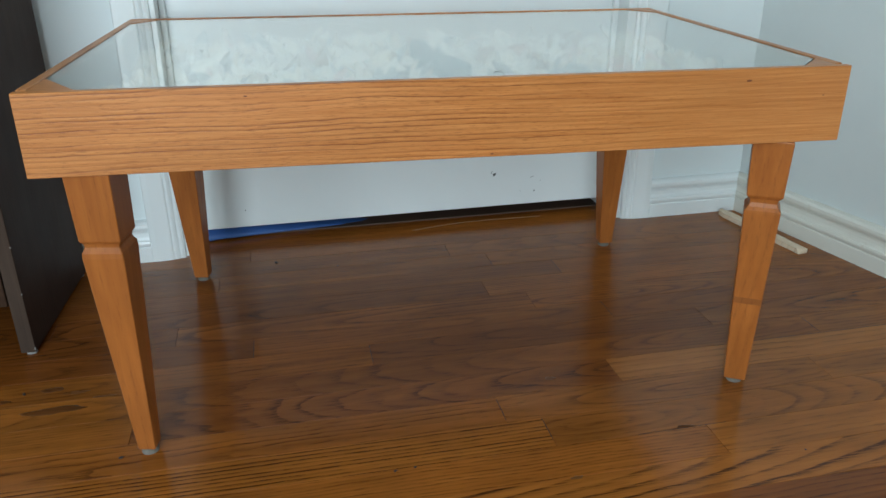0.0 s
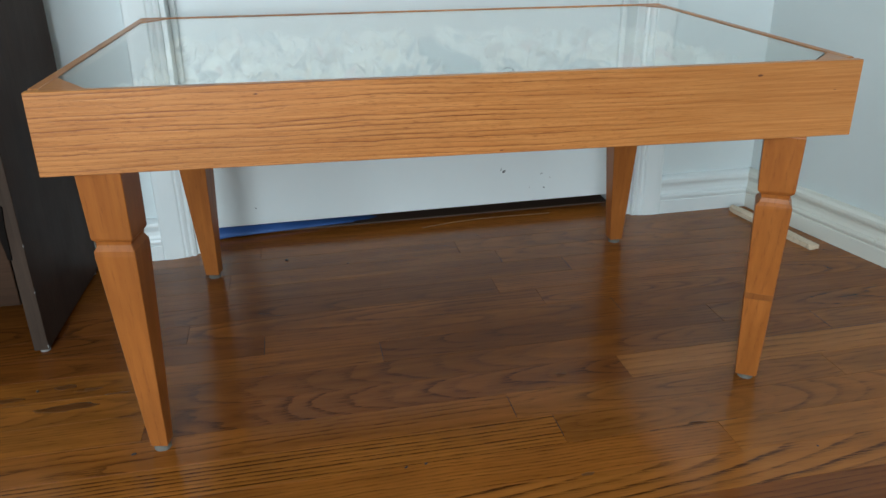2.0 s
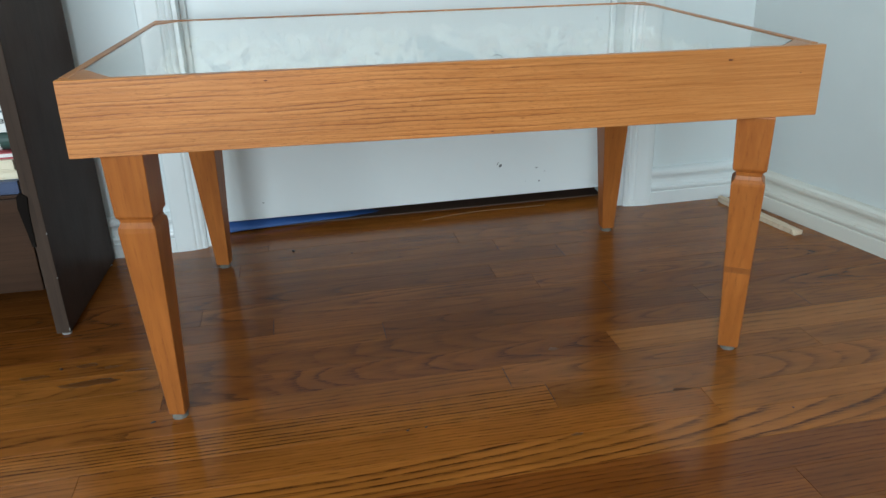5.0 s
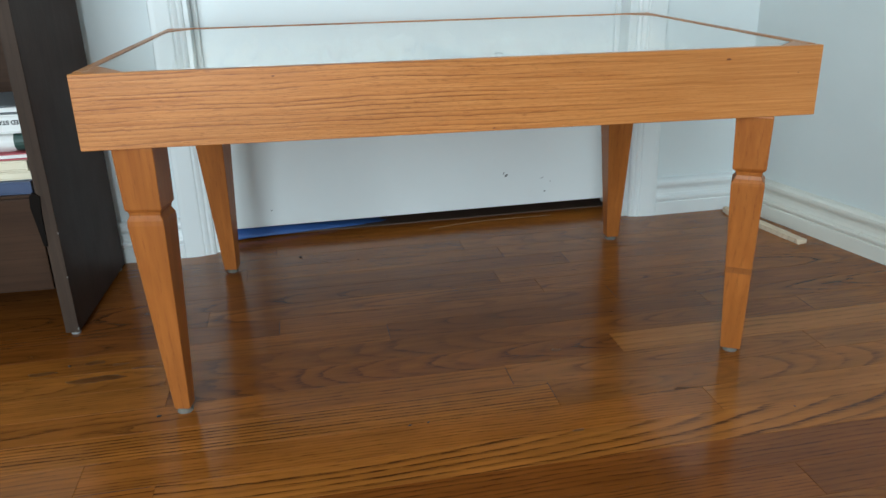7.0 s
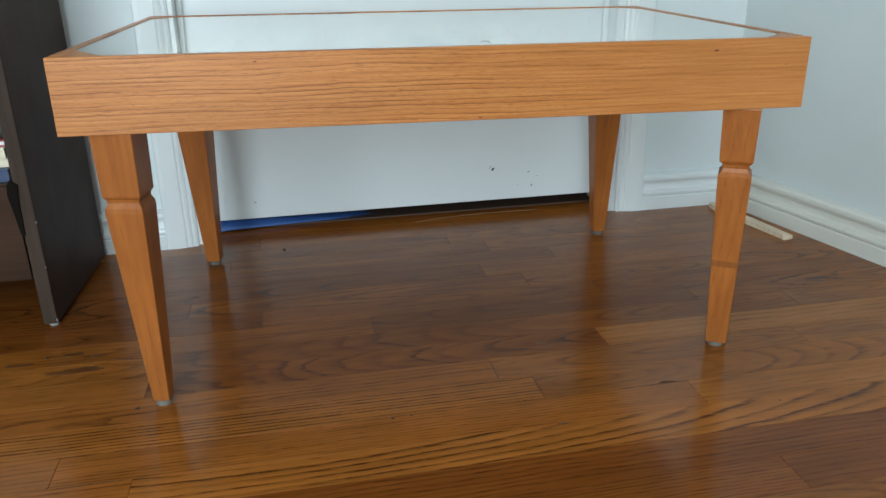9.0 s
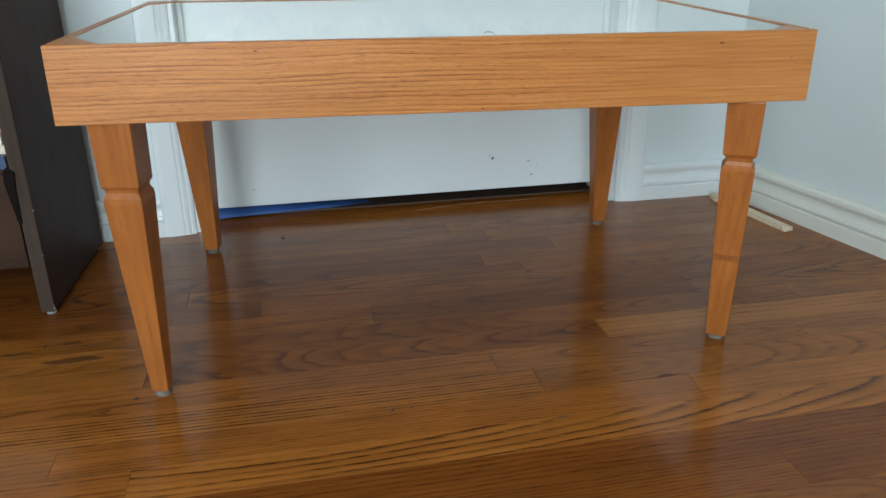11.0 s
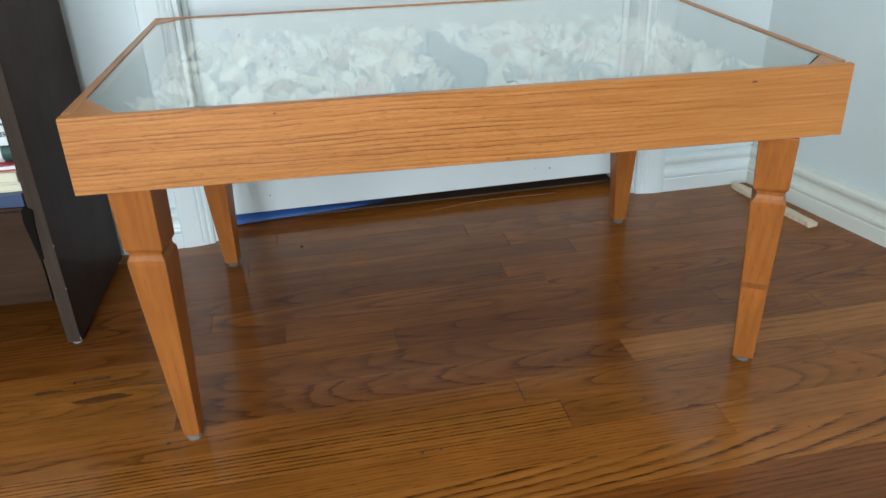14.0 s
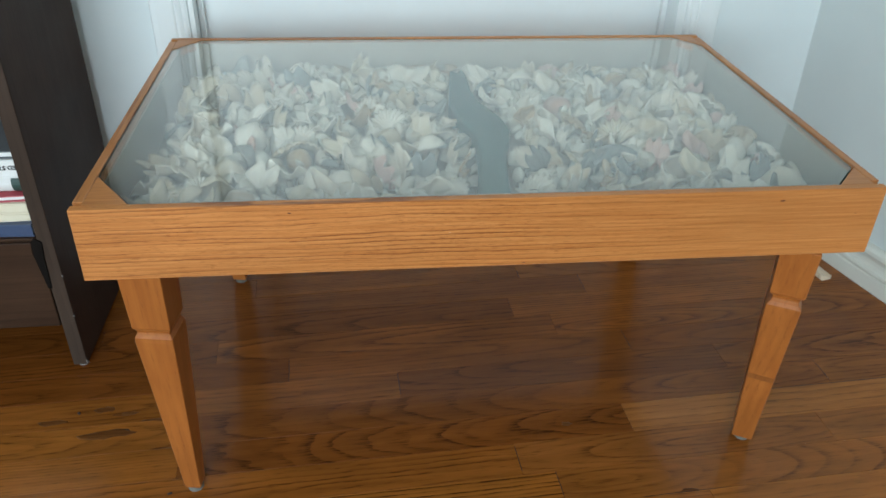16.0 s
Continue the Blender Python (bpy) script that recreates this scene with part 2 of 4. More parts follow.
    m.bump(m.math("SUBTRACT", m.math("MULTIPLY", fine, 0.5), m.math("MULTIPLY", lines, 0.5)), 0.16, 0.0006)
    m.p.inputs["Coat Weight"].default_value, m.p.inputs["Specular IOR Level"].default_value = 0.0, 0.28
    return m.m


OAK_FLOOR = strip_wood("varnished_oak_strip", (0.256, 0.0840, 0.0155), (0.200, 0.0630, 0.0112), (0.046, 0.0138, 0.0036))
DARK = ((0.0470, 0.0255, 0.0180), (0.0380, 0.0200, 0.0140), (0.014, 0.0085, 0.0065))
WALNUT = wood("dark_walnut_laminate", *DARK, 2, 1, 0.5, 0.0, 0.01, 0.0, 0.1, 0.1, 0.02, 0.01, 0.4, 0.3, 0.04, jitter=13.0, gloss=0.09)
WALNUT_FRONT = wood("brown_walnut_front", (0.058, 0.029, 0.016), (0.043, 0.021, 0.012), (0.022, 0.011, 0.007), 0, 2, 0.5, 0.0, 0.012, 0.0, 0.1, 0.1, 0.02, 0.01, 0.6, 0.3, 0.06, jitter=13.0, gloss=0.15)
EDGE_BAND = wood("brown_edge_band", (0.060, 0.040, 0.030), (0.048, 0.032, 0.024), (0.03, 0.02, 0.016), 2, 0, 0.5, 0.0, 0.012, 0.0, 0.1, 0.1, 0.02, 0.01, 0.4, 0.3, 0.03, jitter=13.0, gloss=0.1)
FIGURE = wood("dark_oak_figure", (0.165, 0.060, 0.0145), (0.120, 0.041, 0.0105), (0.055, 0.018, 0.005), 0, 1, 0.3, 0.0, 0.004, gloss=0.1)
RAW_WOOD = wood("raw_pine", (0.80, 0.66, 0.50), (0.70, 0.55, 0.38), (0.30, 0.19, 0.10), 1, 0, 0.7, 0.0, 0.004, 0.0, 0.1, 0.1, 0.02, 0.005, 0.4, 0.3, jitter=5.0)
# The east wall's weaker light is put into a greyer copy of WALL.
WALL_EAST_SHADE = paint("wall_paint_east_shade", (0.635, 0.69, 0.685), 0.55, 0.04)
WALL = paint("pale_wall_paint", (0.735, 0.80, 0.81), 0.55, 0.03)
TRIM = paint("white_gloss_trim", (0.80, 0.85, 0.855), 0.3, 0.03, 0.06)
TRIM_OLD = paint("yellowed_white_trim", (0.68, 0.675, 0.61), 0.35, 0.05, 0.08, (0.45, 0.38, 0.26))
DOOR_PAINT = paint("white_door_paint", (0.835, 0.89, 0.90), 0.35, 0.025, 0.05)
CEILING_PAINT = paint("white_ceiling_paint", (0.8, 0.8, 0.79), 0.8)
SUBFLOOR = paint("dark_joint", (0.018, 0.010, 0.006), 0.8)
GAP_SHADE = paint("door_gap_shade", (0.085, 0.048, 0.031), 0.6)
BLUE = paint("blue_tarp", (0.045, 0.125, 0.36), 0.5)
LINING = paint("taupe_felt_lining", (0.36, 0.305, 0.245), 0.9, 0.06, 0.3)
GLIDE = paint("grey_felt_glide", (0.15, 0.135, 0.115), 0.9, 0.2)
GLIDE_PALE = paint("pale_plastic_glide", (0.30, 0.29, 0.28), 0.6)
BLACK = paint("black_metal", (0.008, 0.006, 0.005), 0.9)
BLACK.node_tree.nodes["Principled BSDF"].inputs["Specular IOR Level"].default_value = 0.1
SCUFF = paint("dark_scuff", (0.13, 0.14, 0.15), 0.8)
PAGES = paint("cream_pages", (0.72, 0.65, 0.50), 0.85, 0.1, 0.4)
PAPER = paint("white_paper", (0.78, 0.79, 0.78), 0.6)
NAVY = paint("navy_cover", (0.045, 0.07, 0.14), 0.4)
RED = paint("faded_red_cover", (0.50, 0.09, 0.11), 0.5)
GREEN_DARK = paint("dark_green_paper", (0.03, 0.07, 0.06), 0.5)
INK = paint("black_ink", (0.02, 0.02, 0.025), 0.6)
TEAL = paint("dark_teal_glaze", (0.002, 0.070, 0.064), 0.9, 0.1)
KNOT = paint("brown_knot", (0.16, 0.046, 0.013), 0.5)
STRAW = paint("brown_straw", (0.33, 0.20, 0.10), 0.7)
CRUMB = paint("dark_crumb", (0.03, 0.02, 0.015), 0.8)


def shell_material(name, light, dark):
    m = Mat(name, 0.42)
    v = m.coords((1, 1, 1), 17.0)
    rib = m.noise(m.coords((160, 30, 160), 17.0), 1.0, 2.0)
    c = m.mix(m.noise(v, 60.0, 3.0), (*dark, 1), (*light, 1))
    c = m.mix(1.0, c, m.ramp(m.node("ObjectInfo").outputs["Random"], [(0.0, (0.80, 0.74, 0.66)), (0.5, grey(1.0)), (1.0, (1.04, 1.05, 1.05))]), "MULTIPLY")
    m.colour(c).bump(rib, 0.4, 0.001)
    return m.m


SHELL_WHITE = shell_material("white_shell", (0.88, 0.80, 0.70), (0.66, 0.56, 0.45))
SHELL_CREAM = shell_material("cream_shell", (0.82, 0.71, 0.55), (0.60, 0.47, 0.34))
SHELL_PINK = shell_material("pink_shell", (0.76, 0.52, 0.45), (0.62, 0.36, 0.31))
SHELL_GREY = shell_material("blue_grey_shell", (0.34, 0.34, 0.31), (0.15, 0.16, 0.155))

SHELL_TAN = shell_material("tan_shell", (0.62, 0.44, 0.27), (0.36, 0.25, 0.16))
SHELL_BED = shell_material("broken_shell_bed", (0.80, 0.72, 0.60), (0.44, 0.40, 0.34))

glass_mat = Mat("clear_float_glass", 0.02)
glass_mat.p.inputs["Transmission Weight"].default_value = 1.0
glass_mat.p.inputs["IOR"].default_value = 1.6
glass_mat.colour((0.88, 0.915, 0.875))
glass_mat.p.inputs["Sheen Weight"].default_value, glass_mat.p.inputs["Sheen Roughness"].default_value = 0.07, 0.45
glass_mat.p.inputs["Coat Weight"].default_value, glass_mat.p.inputs["Coat Roughness"].default_value = 0.25, 0.06
glass_mat.p.inputs["Sheen Tint"].default_value = (0.94, 0.97, 0.93, 1)
GLASS = glass_mat.m
GLASS_EDGE = paint("ground_glass_edge", (0.05, 0.10, 0.085), 0.8)

# ---- mesh helpers ----


def link(name, bm, material, parent=None, label="", smooth=False):
    data = bpy.data.meshes.new(name)
    if smooth:
        for f in bm.faces:
            f.smooth = True
    bm.normal_update()
    bm.to_mesh(data)
    bm.free()
    data.materials.append(material)
    ob = new(name, data)
    if parent:
        ob.parent = parent
    if label:
        ob["label"] = label
    return ob


def part(name, bm, material, parent, label="", smooth=False):
    return link(name, bm, material, parent, label, smooth)


def box(x0, y0, z0, x1, y1, z1, bevel=0.0, segments=2, bm=None):
    b = bmesh.new()
    bmesh.ops.create_cube(b, size=1.0)
    for v in b.verts:
        v.co = Vector((x0 + (v.co.x + 0.5) * (x1 - x0), y0 + (v.co.y + 0.5) * (y1 - y0), z0 + (v.co.z + 0.5) * (z1 - z0)))
    if bevel:
        bmesh.ops.bevel(b, geom=b.edges[:], offset=bevel, segments=segments, affect="EDGES", profile=0.5)
    return join(bm, b) if bm else b


def join(bm, other):
    data = bpy.data.meshes.new("tmp")
    other.to_mesh(data)
    other.free()
    bm.from_mesh(data)
    bpy.data.meshes.remove(data)
    return bm


def prism(points, z0, z1, bevel=0.0):
    """A flat outline in x, y raised from z0 to z1."""
    b = bmesh.new()
    f = b.faces.new([b.verts.new((x, y, z0)) for x, y in points])
    top = bmesh.ops.extrude_face_region(b, geom=[f])["geom"]
    for v in top:
        if isinstance(v, bmesh.types.BMVert):
            v.co.z = z1
    bmesh.ops.recalc_face_normals(b, faces=b.faces[:])
    if bevel:
        bmesh.ops.bevel(b, geom=b.edges[:], offset=bevel, segments=2, affect="EDGES", profile=0.5)
    return b


def sweep(profile, a, b):
    """A moulding: an outline of (out, up) pairs carried from a to b along the floor; out points to the left of the way from a to b."""
    a, b = Vector(a), Vector(b)
    way = (b - a).normalized()
    out = Vector((-way.y, way.x, 0))
    bm = bmesh.new()
    ends = [[bm.verts.new(p + out * o + Vector((0, 0, u))) for o, u in profile] for p in (a, b)]
    n = len(profile)
    for i in range(n):
        bm.faces.new((ends[0][i], ends[0][(i + 1) % n], ends[1][(i + 1) % n], ends[1][i]))
    bm.faces.new(ends[0]), bm.faces.new(ends[1])
    bmesh.ops.recalc_face_normals(bm, faces=bm.faces[:])
    return bm


def tube(points, radius, sides=6):
    """A thin rod along points."""
    bm = bmesh.new()
    rings = []
    for i, p in enumerate(points):
        p = Vector(p)
        d = (Vector(points[min(i + 1, len(points) - 1)]) - Vector(points[max(i - 1, 0)])).normalized()
        u = d.cross(Vector((0, 0, 1)) if abs(d.z) < 0.9 else Vector((1, 0, 0))).normalized()
        w = d.cross(u)
        rings.append([bm.verts.new(p + radius * (math.cos(k * math.tau / sides) * u + math.sin(k * math.tau / sides) * w)) for k in range(sides)])
    for r, s in zip(rings, rings[1:]):
        for k in range(sides):
            bm.faces.new((r[k], r[(k + 1) % sides], s[(k + 1) % sides], s[k]))
    bm.faces.new(rings[0]), bm.faces.new(rings[-1])
    bmesh.ops.recalc_face_normals(bm, faces=bm.faces[:])
    return bm


def thing(name, m, label, category, group="", kind=""):
    ob = new(name)
    ob.matrix_world = m
    return tagged(ob, label, category, group, kind)


def moved(bm, m):
    bmesh.ops.transform(bm, matrix=m, verts=bm.verts[:])
    return bm


# ---- the room ----
# The back wall and the floor strips stand at a small angle to the table; B carries them: u along the wall, v into it.
ANGLE = 2.75
B = pose(0, 0, 0, 0, 0, ANGLE)
V_WALL, V_DOOR = 0.731, 0.790
U_L, U_R = -0.414, 0.523          # the door's opening
CORNER = Vector((0.786, 0.775, 0))
RDIR = Vector((0.249, -0.9685, 0)).normalized()
UC = (B.inverted() @ CORNER).x
HIGH = 2.45
LEFT = -2.3


def structure(name, bm, material, label, category, smooth=False):
    return tagged(link(name, bm, material, None, "", smooth), label, category, kind="structure")


def in_wall(bm):
    return moved(bm, B)


back = box(LEFT, V_WALL, 0, U_L - 0.02, V_WALL + 0.12, HIGH)
box(U_R + 0.02, V_WALL, 0, UC + 0.25, V_WALL + 0.12, HIGH, bm=back)
box(U_L - 0.02, V_WALL, 2.07, U_R + 0.02, V_WALL + 0.12, HIGH, bm=back)
structure("wall_north", in_wall(back), WALL, "pale blue-white painted wall with a door opening", "wall")
rb = CORNER + RDIR * 4.3
out = Vector((-RDIR.y, RDIR.x, 0))
c0, c1 = CORNER + out * 0.012 - RDIR * 0.2, rb + out * 0.012
structure("wall_east", prism([(p.x, p.y) for p in (c0, c1, c1 + out * 0.1, c0 + out * 0.1)], 0, HIGH), WALL_EAST_SHADE,
          "pale painted wall beside the table, its shade put into the colour", "wall")
structure("wall_west", box(LEFT - 0.1, ROOM_S - 0.1, 0, LEFT, 0.9, HIGH), WALL, "pale painted wall beyond the bookcase", "wall")
south = box(LEFT, ROOM_S - 0.1, 0, WIN_X - WIN_W / 2, ROOM_S, HIGH)
box(WIN_X + WIN_W / 2, ROOM_S - 0.1, 0, 2.2, ROOM_S, HIGH, bm=south)
box(WIN_X - WIN_W / 2, ROOM_S - 0.1, 0, WIN_X + WIN_W / 2, ROOM_S, WIN_Z0, bm=south)
box(WIN_X - WIN_W / 2, ROOM_S - 0.1, WIN_Z1, WIN_X + WIN_W / 2, ROOM_S, HIGH, bm=south)
structure("wall_south", south, WALL, "pale painted wall with a wide window", "wall")
structure("ceiling", box(LEFT - 0.1, ROOM_S - 0.1, HIGH, 2.3, 1.7, HIGH + 0.1), CEILING_PAINT, "flat white painted ceiling", "ceiling")
structure("ground", box(LEFT - 0.1, ROOM_S - 0.1, -0.12, 2.3, 1.7, -0.012), SUBFLOOR, "dark subfloor under the oak strips", "floor")

# Baseboard: a flat foot, a step, and a moulded top.
PROFILE = [(0, 0), (0.019, 0), (0.019, 0.030), (0.0165, 0.0325), (0.0195, 0.036), (0.0205, 0.041), (0.0190, 0.0455), (0.0150, 0.0475), (0.0125, 0.053), (0.0115, 0.060), (0.0128, 0.066), (0.0170, 0.0695), (0.0185, 0.075), (0.0175, 0.081), (0.0130, 0.0855), (0.006, 0.088), (0, 0.088)]


def baseboard(name, a, b, material, label):
    return structure(name, sweep(PROFILE, a, b), material, label, "baseboard")


baseboard("baseboard", B @ Vector((UC + 0.02, V_WALL, 0)), B @ Vector((U_R + 0.083, V_WALL, 0)), TRIM, "white moulded baseboard between door casing and corner")
baseboard("baseboard", B @ Vector((U_L - 0.075, V_WALL, 0)), B @ Vector((LEFT, V_WALL, 0)), TRIM, "white moulded baseboard behind the bookcase")
baseboard("baseboard", rb + out * 0.012, CORNER + out * 0.012, TRIM_OLD, "yellowed white moulded baseboard with scuffs")

# Door casing: thick at the outside, stepped down to the opening.
CASING = [(0.0, 0.0), (0.0, 0.0175), (0.003, 0.0195), (0.012, 0.0200), (0.040, 0.0175), (0.0435, 0.0150), (0.0475, 0.0160), (0.0515, 0.0145), (0.0550, 0.0120), (0.0600, 0.0130), (0.0650, 0.0105), (0.066, 0.0)]


def casing(name, u_out, sign, label):
    bm = bmesh.new()
    ends = [[bm.verts.new((u_out + sign * a, V_WALL - d, z)) for a, d in CASING] for z in (0.0, 2.13)]
    n = len(CASING)
    for i in range(n):
        bm.faces.new((ends[0][i], ends[0][(i + 1) % n], ends[1][(i + 1) % n], ends[1][i]))
    bm.faces.new(ends[0]), bm.faces.new(ends[1])
    bmesh.ops.recalc_face_normals(bm, faces=bm.faces[:])
    return structure(name, in_wall(bm), TRIM, label, "door casing")


casing("trim", U_L - 0.075, 1, "white moulded door casing with dust at its foot")
casing("trim", U_R + 0.083, -1, "white moulded door casing beside the corner")
structure("trim", in_wall(box(U_L - 0.075, V_WALL - 0.02, 2.132, U_R + 0.083, V_WALL, 2.2, 0.003)), TRIM, "white head casing over the door", "door casing")
jamb = box(U_L - 0.02, V_WALL - 0.004, 0.0, U_L, V_WALL + 0.13, 2.07, 0.001)
box(U_R, V_WALL - 0.004, 0.0, U_R + 0.02, V_WALL + 0.13, 2.07, 0.001, bm=jamb)
box(U_L, V_WALL - 0.004, 2.052, U_R, V_WALL + 0.13, 2.07, 0.001, bm=jamb)
box(U_L, V_DOOR - 0.014, 0.0, U_L + 0.012, V_DOOR - 0.002, 2.05, 0.002, bm=jamb)
box(U_R - 0.012, V_DOOR - 0.014, 0.0, U_R, V_DOOR - 0.002, 2.05, 0.002, bm=jamb)
structure("trim", in_wall(jamb), TRIM, "white painted door jamb and stops", "door jamb")
door = structure("door_1", in_wall(box(U_L + 0.004, V_DOOR, 0.030, U_R - 0.004, V_DOOR + 0.035, 2.047, 0.002)), DOOR_PAINT,
                 "closed flat white painted door with scuffs near its foot", "door")
# scuffs and chips near the foot of the door
for u, z, w, h, turn in ((0.256, 0.106, 0.0075, 0.0035, -50), (0.352, 0.060, 0.0026, 0.0026, 0), (0.345, 0.094, 0.006, 0.0009, -20), (0.318, 0.063, 0.0012, 0.0012, 0),
                         (-0.298, 0.068, 0.0035, 0.0016, 40), (0.250, 0.112, 0.006, 0.0010, -60), (0.366, 0.084, 0.003, 0.0007, -30)):
    chip = bmesh.new()
    bmesh.ops.create_icosphere(chip, subdivisions=1, radius=1.0)
    for v in chip.verts:
        v.co = v.co * (0.75 + 0.5 * noise.noise(v.co * 3 + Vector((u * 50, z * 90, 0))))
    moved(chip, Matrix.Translation((u, V_DOOR, z)) @ pose(0, 0, 0, 0, turn, 0) @ Matrix.Diagonal((w, 0.0008, h, 1)))
    part("scuff", in_wall(chip), SCUFF, door, "dark chip in the white paint")
# a dark board and a dark panel, added as the shade in the gap
structure("trim", in_wall(box(U_L + 0.001, V_DOOR + 0.024, -0.012, U_R - 0.001, 0.94, 0.003, 0.001)), GAP_SHADE, "dark board standing in for the shade under the door", "threshold")
structure("wall_beyond", in_wall(box(U_L - 0.3, 0.945, -0.01, U_R + 0.3, 1.0, 2.3)), GAP_SHADE, "dark panel added for the shade past the gap under the door", "wall")
tarp = bmesh.new()
bmesh.ops.create_grid(tarp, x_segments=40, y_segments=6, size=0.5)
for v in tarp.verts:
    u, w = v.co.x + 0.5, v.co.y
    v.co = Vector((U_L + 0.005 + u * 0.40, V_DOOR - 0.003 + u * 0.05 + (w + 0.5) * 0.05, 0.0055 - 0.005 * u ** 3 + (0.019 * (1 - u) ** 1.1) * min(1.0, (w + 0.5) * 3) + 0.002 * noise.noise(Vector((u * 9, w * 4, 0)))))
tarp = in_wall(tarp)
bmesh.ops.solidify(tarp, geom=tarp.faces[:], thickness=0.002)
tagged(link("tarp", tarp, BLUE, None, "", True), "crumpled blue plastic sheet under the white door", "plastic sheet")
structure("window_1", box(WIN_X - WIN_W / 2, ROOM_S - 0.09, WIN_Z0 - 0.03, WIN_X + WIN_W / 2, ROOM_S + 0.04, WIN_Z0 - 0.002, 0.003), TRIM, "white window sill across the room", "window")

# ---- the coffee table ----
TW, TD, TOP, LOW = 0.95, 0.619, 0.4865, 0.3945
X0, X1 = -TW / 2, TW / 2
table = thing("coffee_table", pose(-0.0042, 0, 0, 0, 0.5, 0.0), "honey oak display coffee table with glass top and tapered legs", "coffee table")
RIM, TH, GL = 0.011, 0.019, 0.0075     # width of the rim, thickness of a rail, depth of the rebate for the glass


def rail(a, b, inward, y_grain, label=""):
    """A rail of L section from a to b (outer faces), with a rebate for the glass on its inner top edge."""
    sec = [(0, LOW), (0, TOP), (RIM, TOP), (RIM, TOP - GL), (TH, TOP - GL), (TH, LOW)]
    bm = bmesh.new()
    ends = [[bm.verts.new((p[0] + inward[0] * o, p[1] + inward[1] * o, z)) for o, z in sec] for p in (a, b)]
    for k in range(6):
        bm.faces.new((ends[0][k], ends[0][(k + 1) % 6], ends[1][(k + 1) % 6], ends[1][k]))
    bm.faces.new(ends[0]), bm.faces.new(ends[1])
    bmesh.ops.recalc_face_normals(bm, faces=bm.faces[:])
    bmesh.ops.bevel(bm, geom=bm.edges[:], offset=0.0007, segments=1, affect="EDGES", profile=0.5)
    return part("rail", bm, OAK_TABLE_Y if y_grain else OAK_RAIL, table, label)


rail((X0, 0), (X1, 0), (0, 1), False, "wide oak rail with straight open grain and a small knot")
rail((X0, TD), (X1, TD), (0, -1), False)
rail((X0, TH + 0.0004), (X0, TD - TH - 0.0004), (1, 0), True)
rail((X1, TH + 0.0004), (X1, TD - TH - 0.0004), (-1, 0), True)
IX0, IX1, IY0, IY1 = X0 + RIM, X1 - RIM, RIM, TD - RIM
CUTS = {"fl": (0.050, 0.072), "fr": (0.043, 0.045), "bl": (0.040, 0.050), "br": (0.040, 0.050)}


def corner(x, y, sx, sy, cut):
    cx, cy = cut
    bm = prism([(x, y), (x + sx * cx, y), (x, y + sy * cy)], TOP - 0.020, TOP - 0.0003, 0.0006)
    part("corner_block", bm, OAK_TABLE, table, "triangular oak corner block")


g = 0.0005
corner(IX0 + g, IY0 + g, 1, 1, CUTS["fl"]), corner(IX1 - g, IY0 + g, -1, 1, CUTS["fr"])
corner(IX0 + g, IY1 - g, 1, -1, CUTS["bl"]), corner(IX1 - g, IY1 - g, -1, -1, CUTS["br"])
e, er = 0.001, 0.0025
(a, b), (c, d), (h, k), (p, q) = (CUTS[n] for n in ("fl", "fr", "bl", "br"))
outline = [(IX0 + a + e, IY0 + e), (IX1 - c - er, IY0 + e), (IX1 - er, IY0 + d + er), (IX1 - er, IY1 - q - er),
           (IX1 - p - er, IY1 - e), (IX0 + h + e, IY1 - e), (IX0 + e, IY1 - k - e), (IX0 + e, IY0 + b + e)]
pane = part("glass_top", prism(outline, TOP - 0.0068, TOP - 0.0012), GLASS, table, "clear eight-sided glass pane set in the rim")
pane.data.materials.append(GLASS_EDGE)
for f in pane.data.polygons:
    f.material_index = 0 if abs(f.normal.z) > 0.5 else 1
pane.visible_shadow = False
FLOOR_Z = LOW + 0.010
part("bottom_panel", box(X0 + TH + 0.0005, TH + 0.0005, LOW + 0.004, X1 - TH - 0.0005, TD - TH - 0.0005, FLOOR_Z), LINING, table, "taupe lined bottom of the display case")
for x0, y0, x1, y1 in ((X0 + TH + 0.0005, TH + 0.0005, X1 - TH - 0.0005, TH + 0.0025), (X0 + TH + 0.0005, TD - TH - 0.0025, X1 - TH - 0.0005, TD - TH - 0.0005),
                       (X0 + TH + 0.0005, TH + 0.003, X0 + TH + 0.0025, TD - TH - 0.003), (X1 - TH - 0.0025, TH + 0.003, X1 - TH - 0.0005, TD - TH - 0.003)):
    part("lining", box(x0, y0, FLOOR_Z + 0.0005, x1, y1, TOP - GL - 0.001), LINING, table, "taupe felt lining")
# small knots in the front rail
for x, z, w in ((-0.238, 0.4755, 0.003), (0.345, 0.4725, 0.0045), (0.035, 0.398, 0.003), (0.444, 0.452, 0.002)):
    bm = bmesh.new()
    bmesh.ops.create_icosphere(bm, subdivisions=2, radius=1.0)
    part("knot", moved(bm, pose(x, 0.0, z) @ Matrix.Diagonal((w * 0.8, 0.00012, w * 0.3, 1))), KNOT, table, "dark pin knot", True)

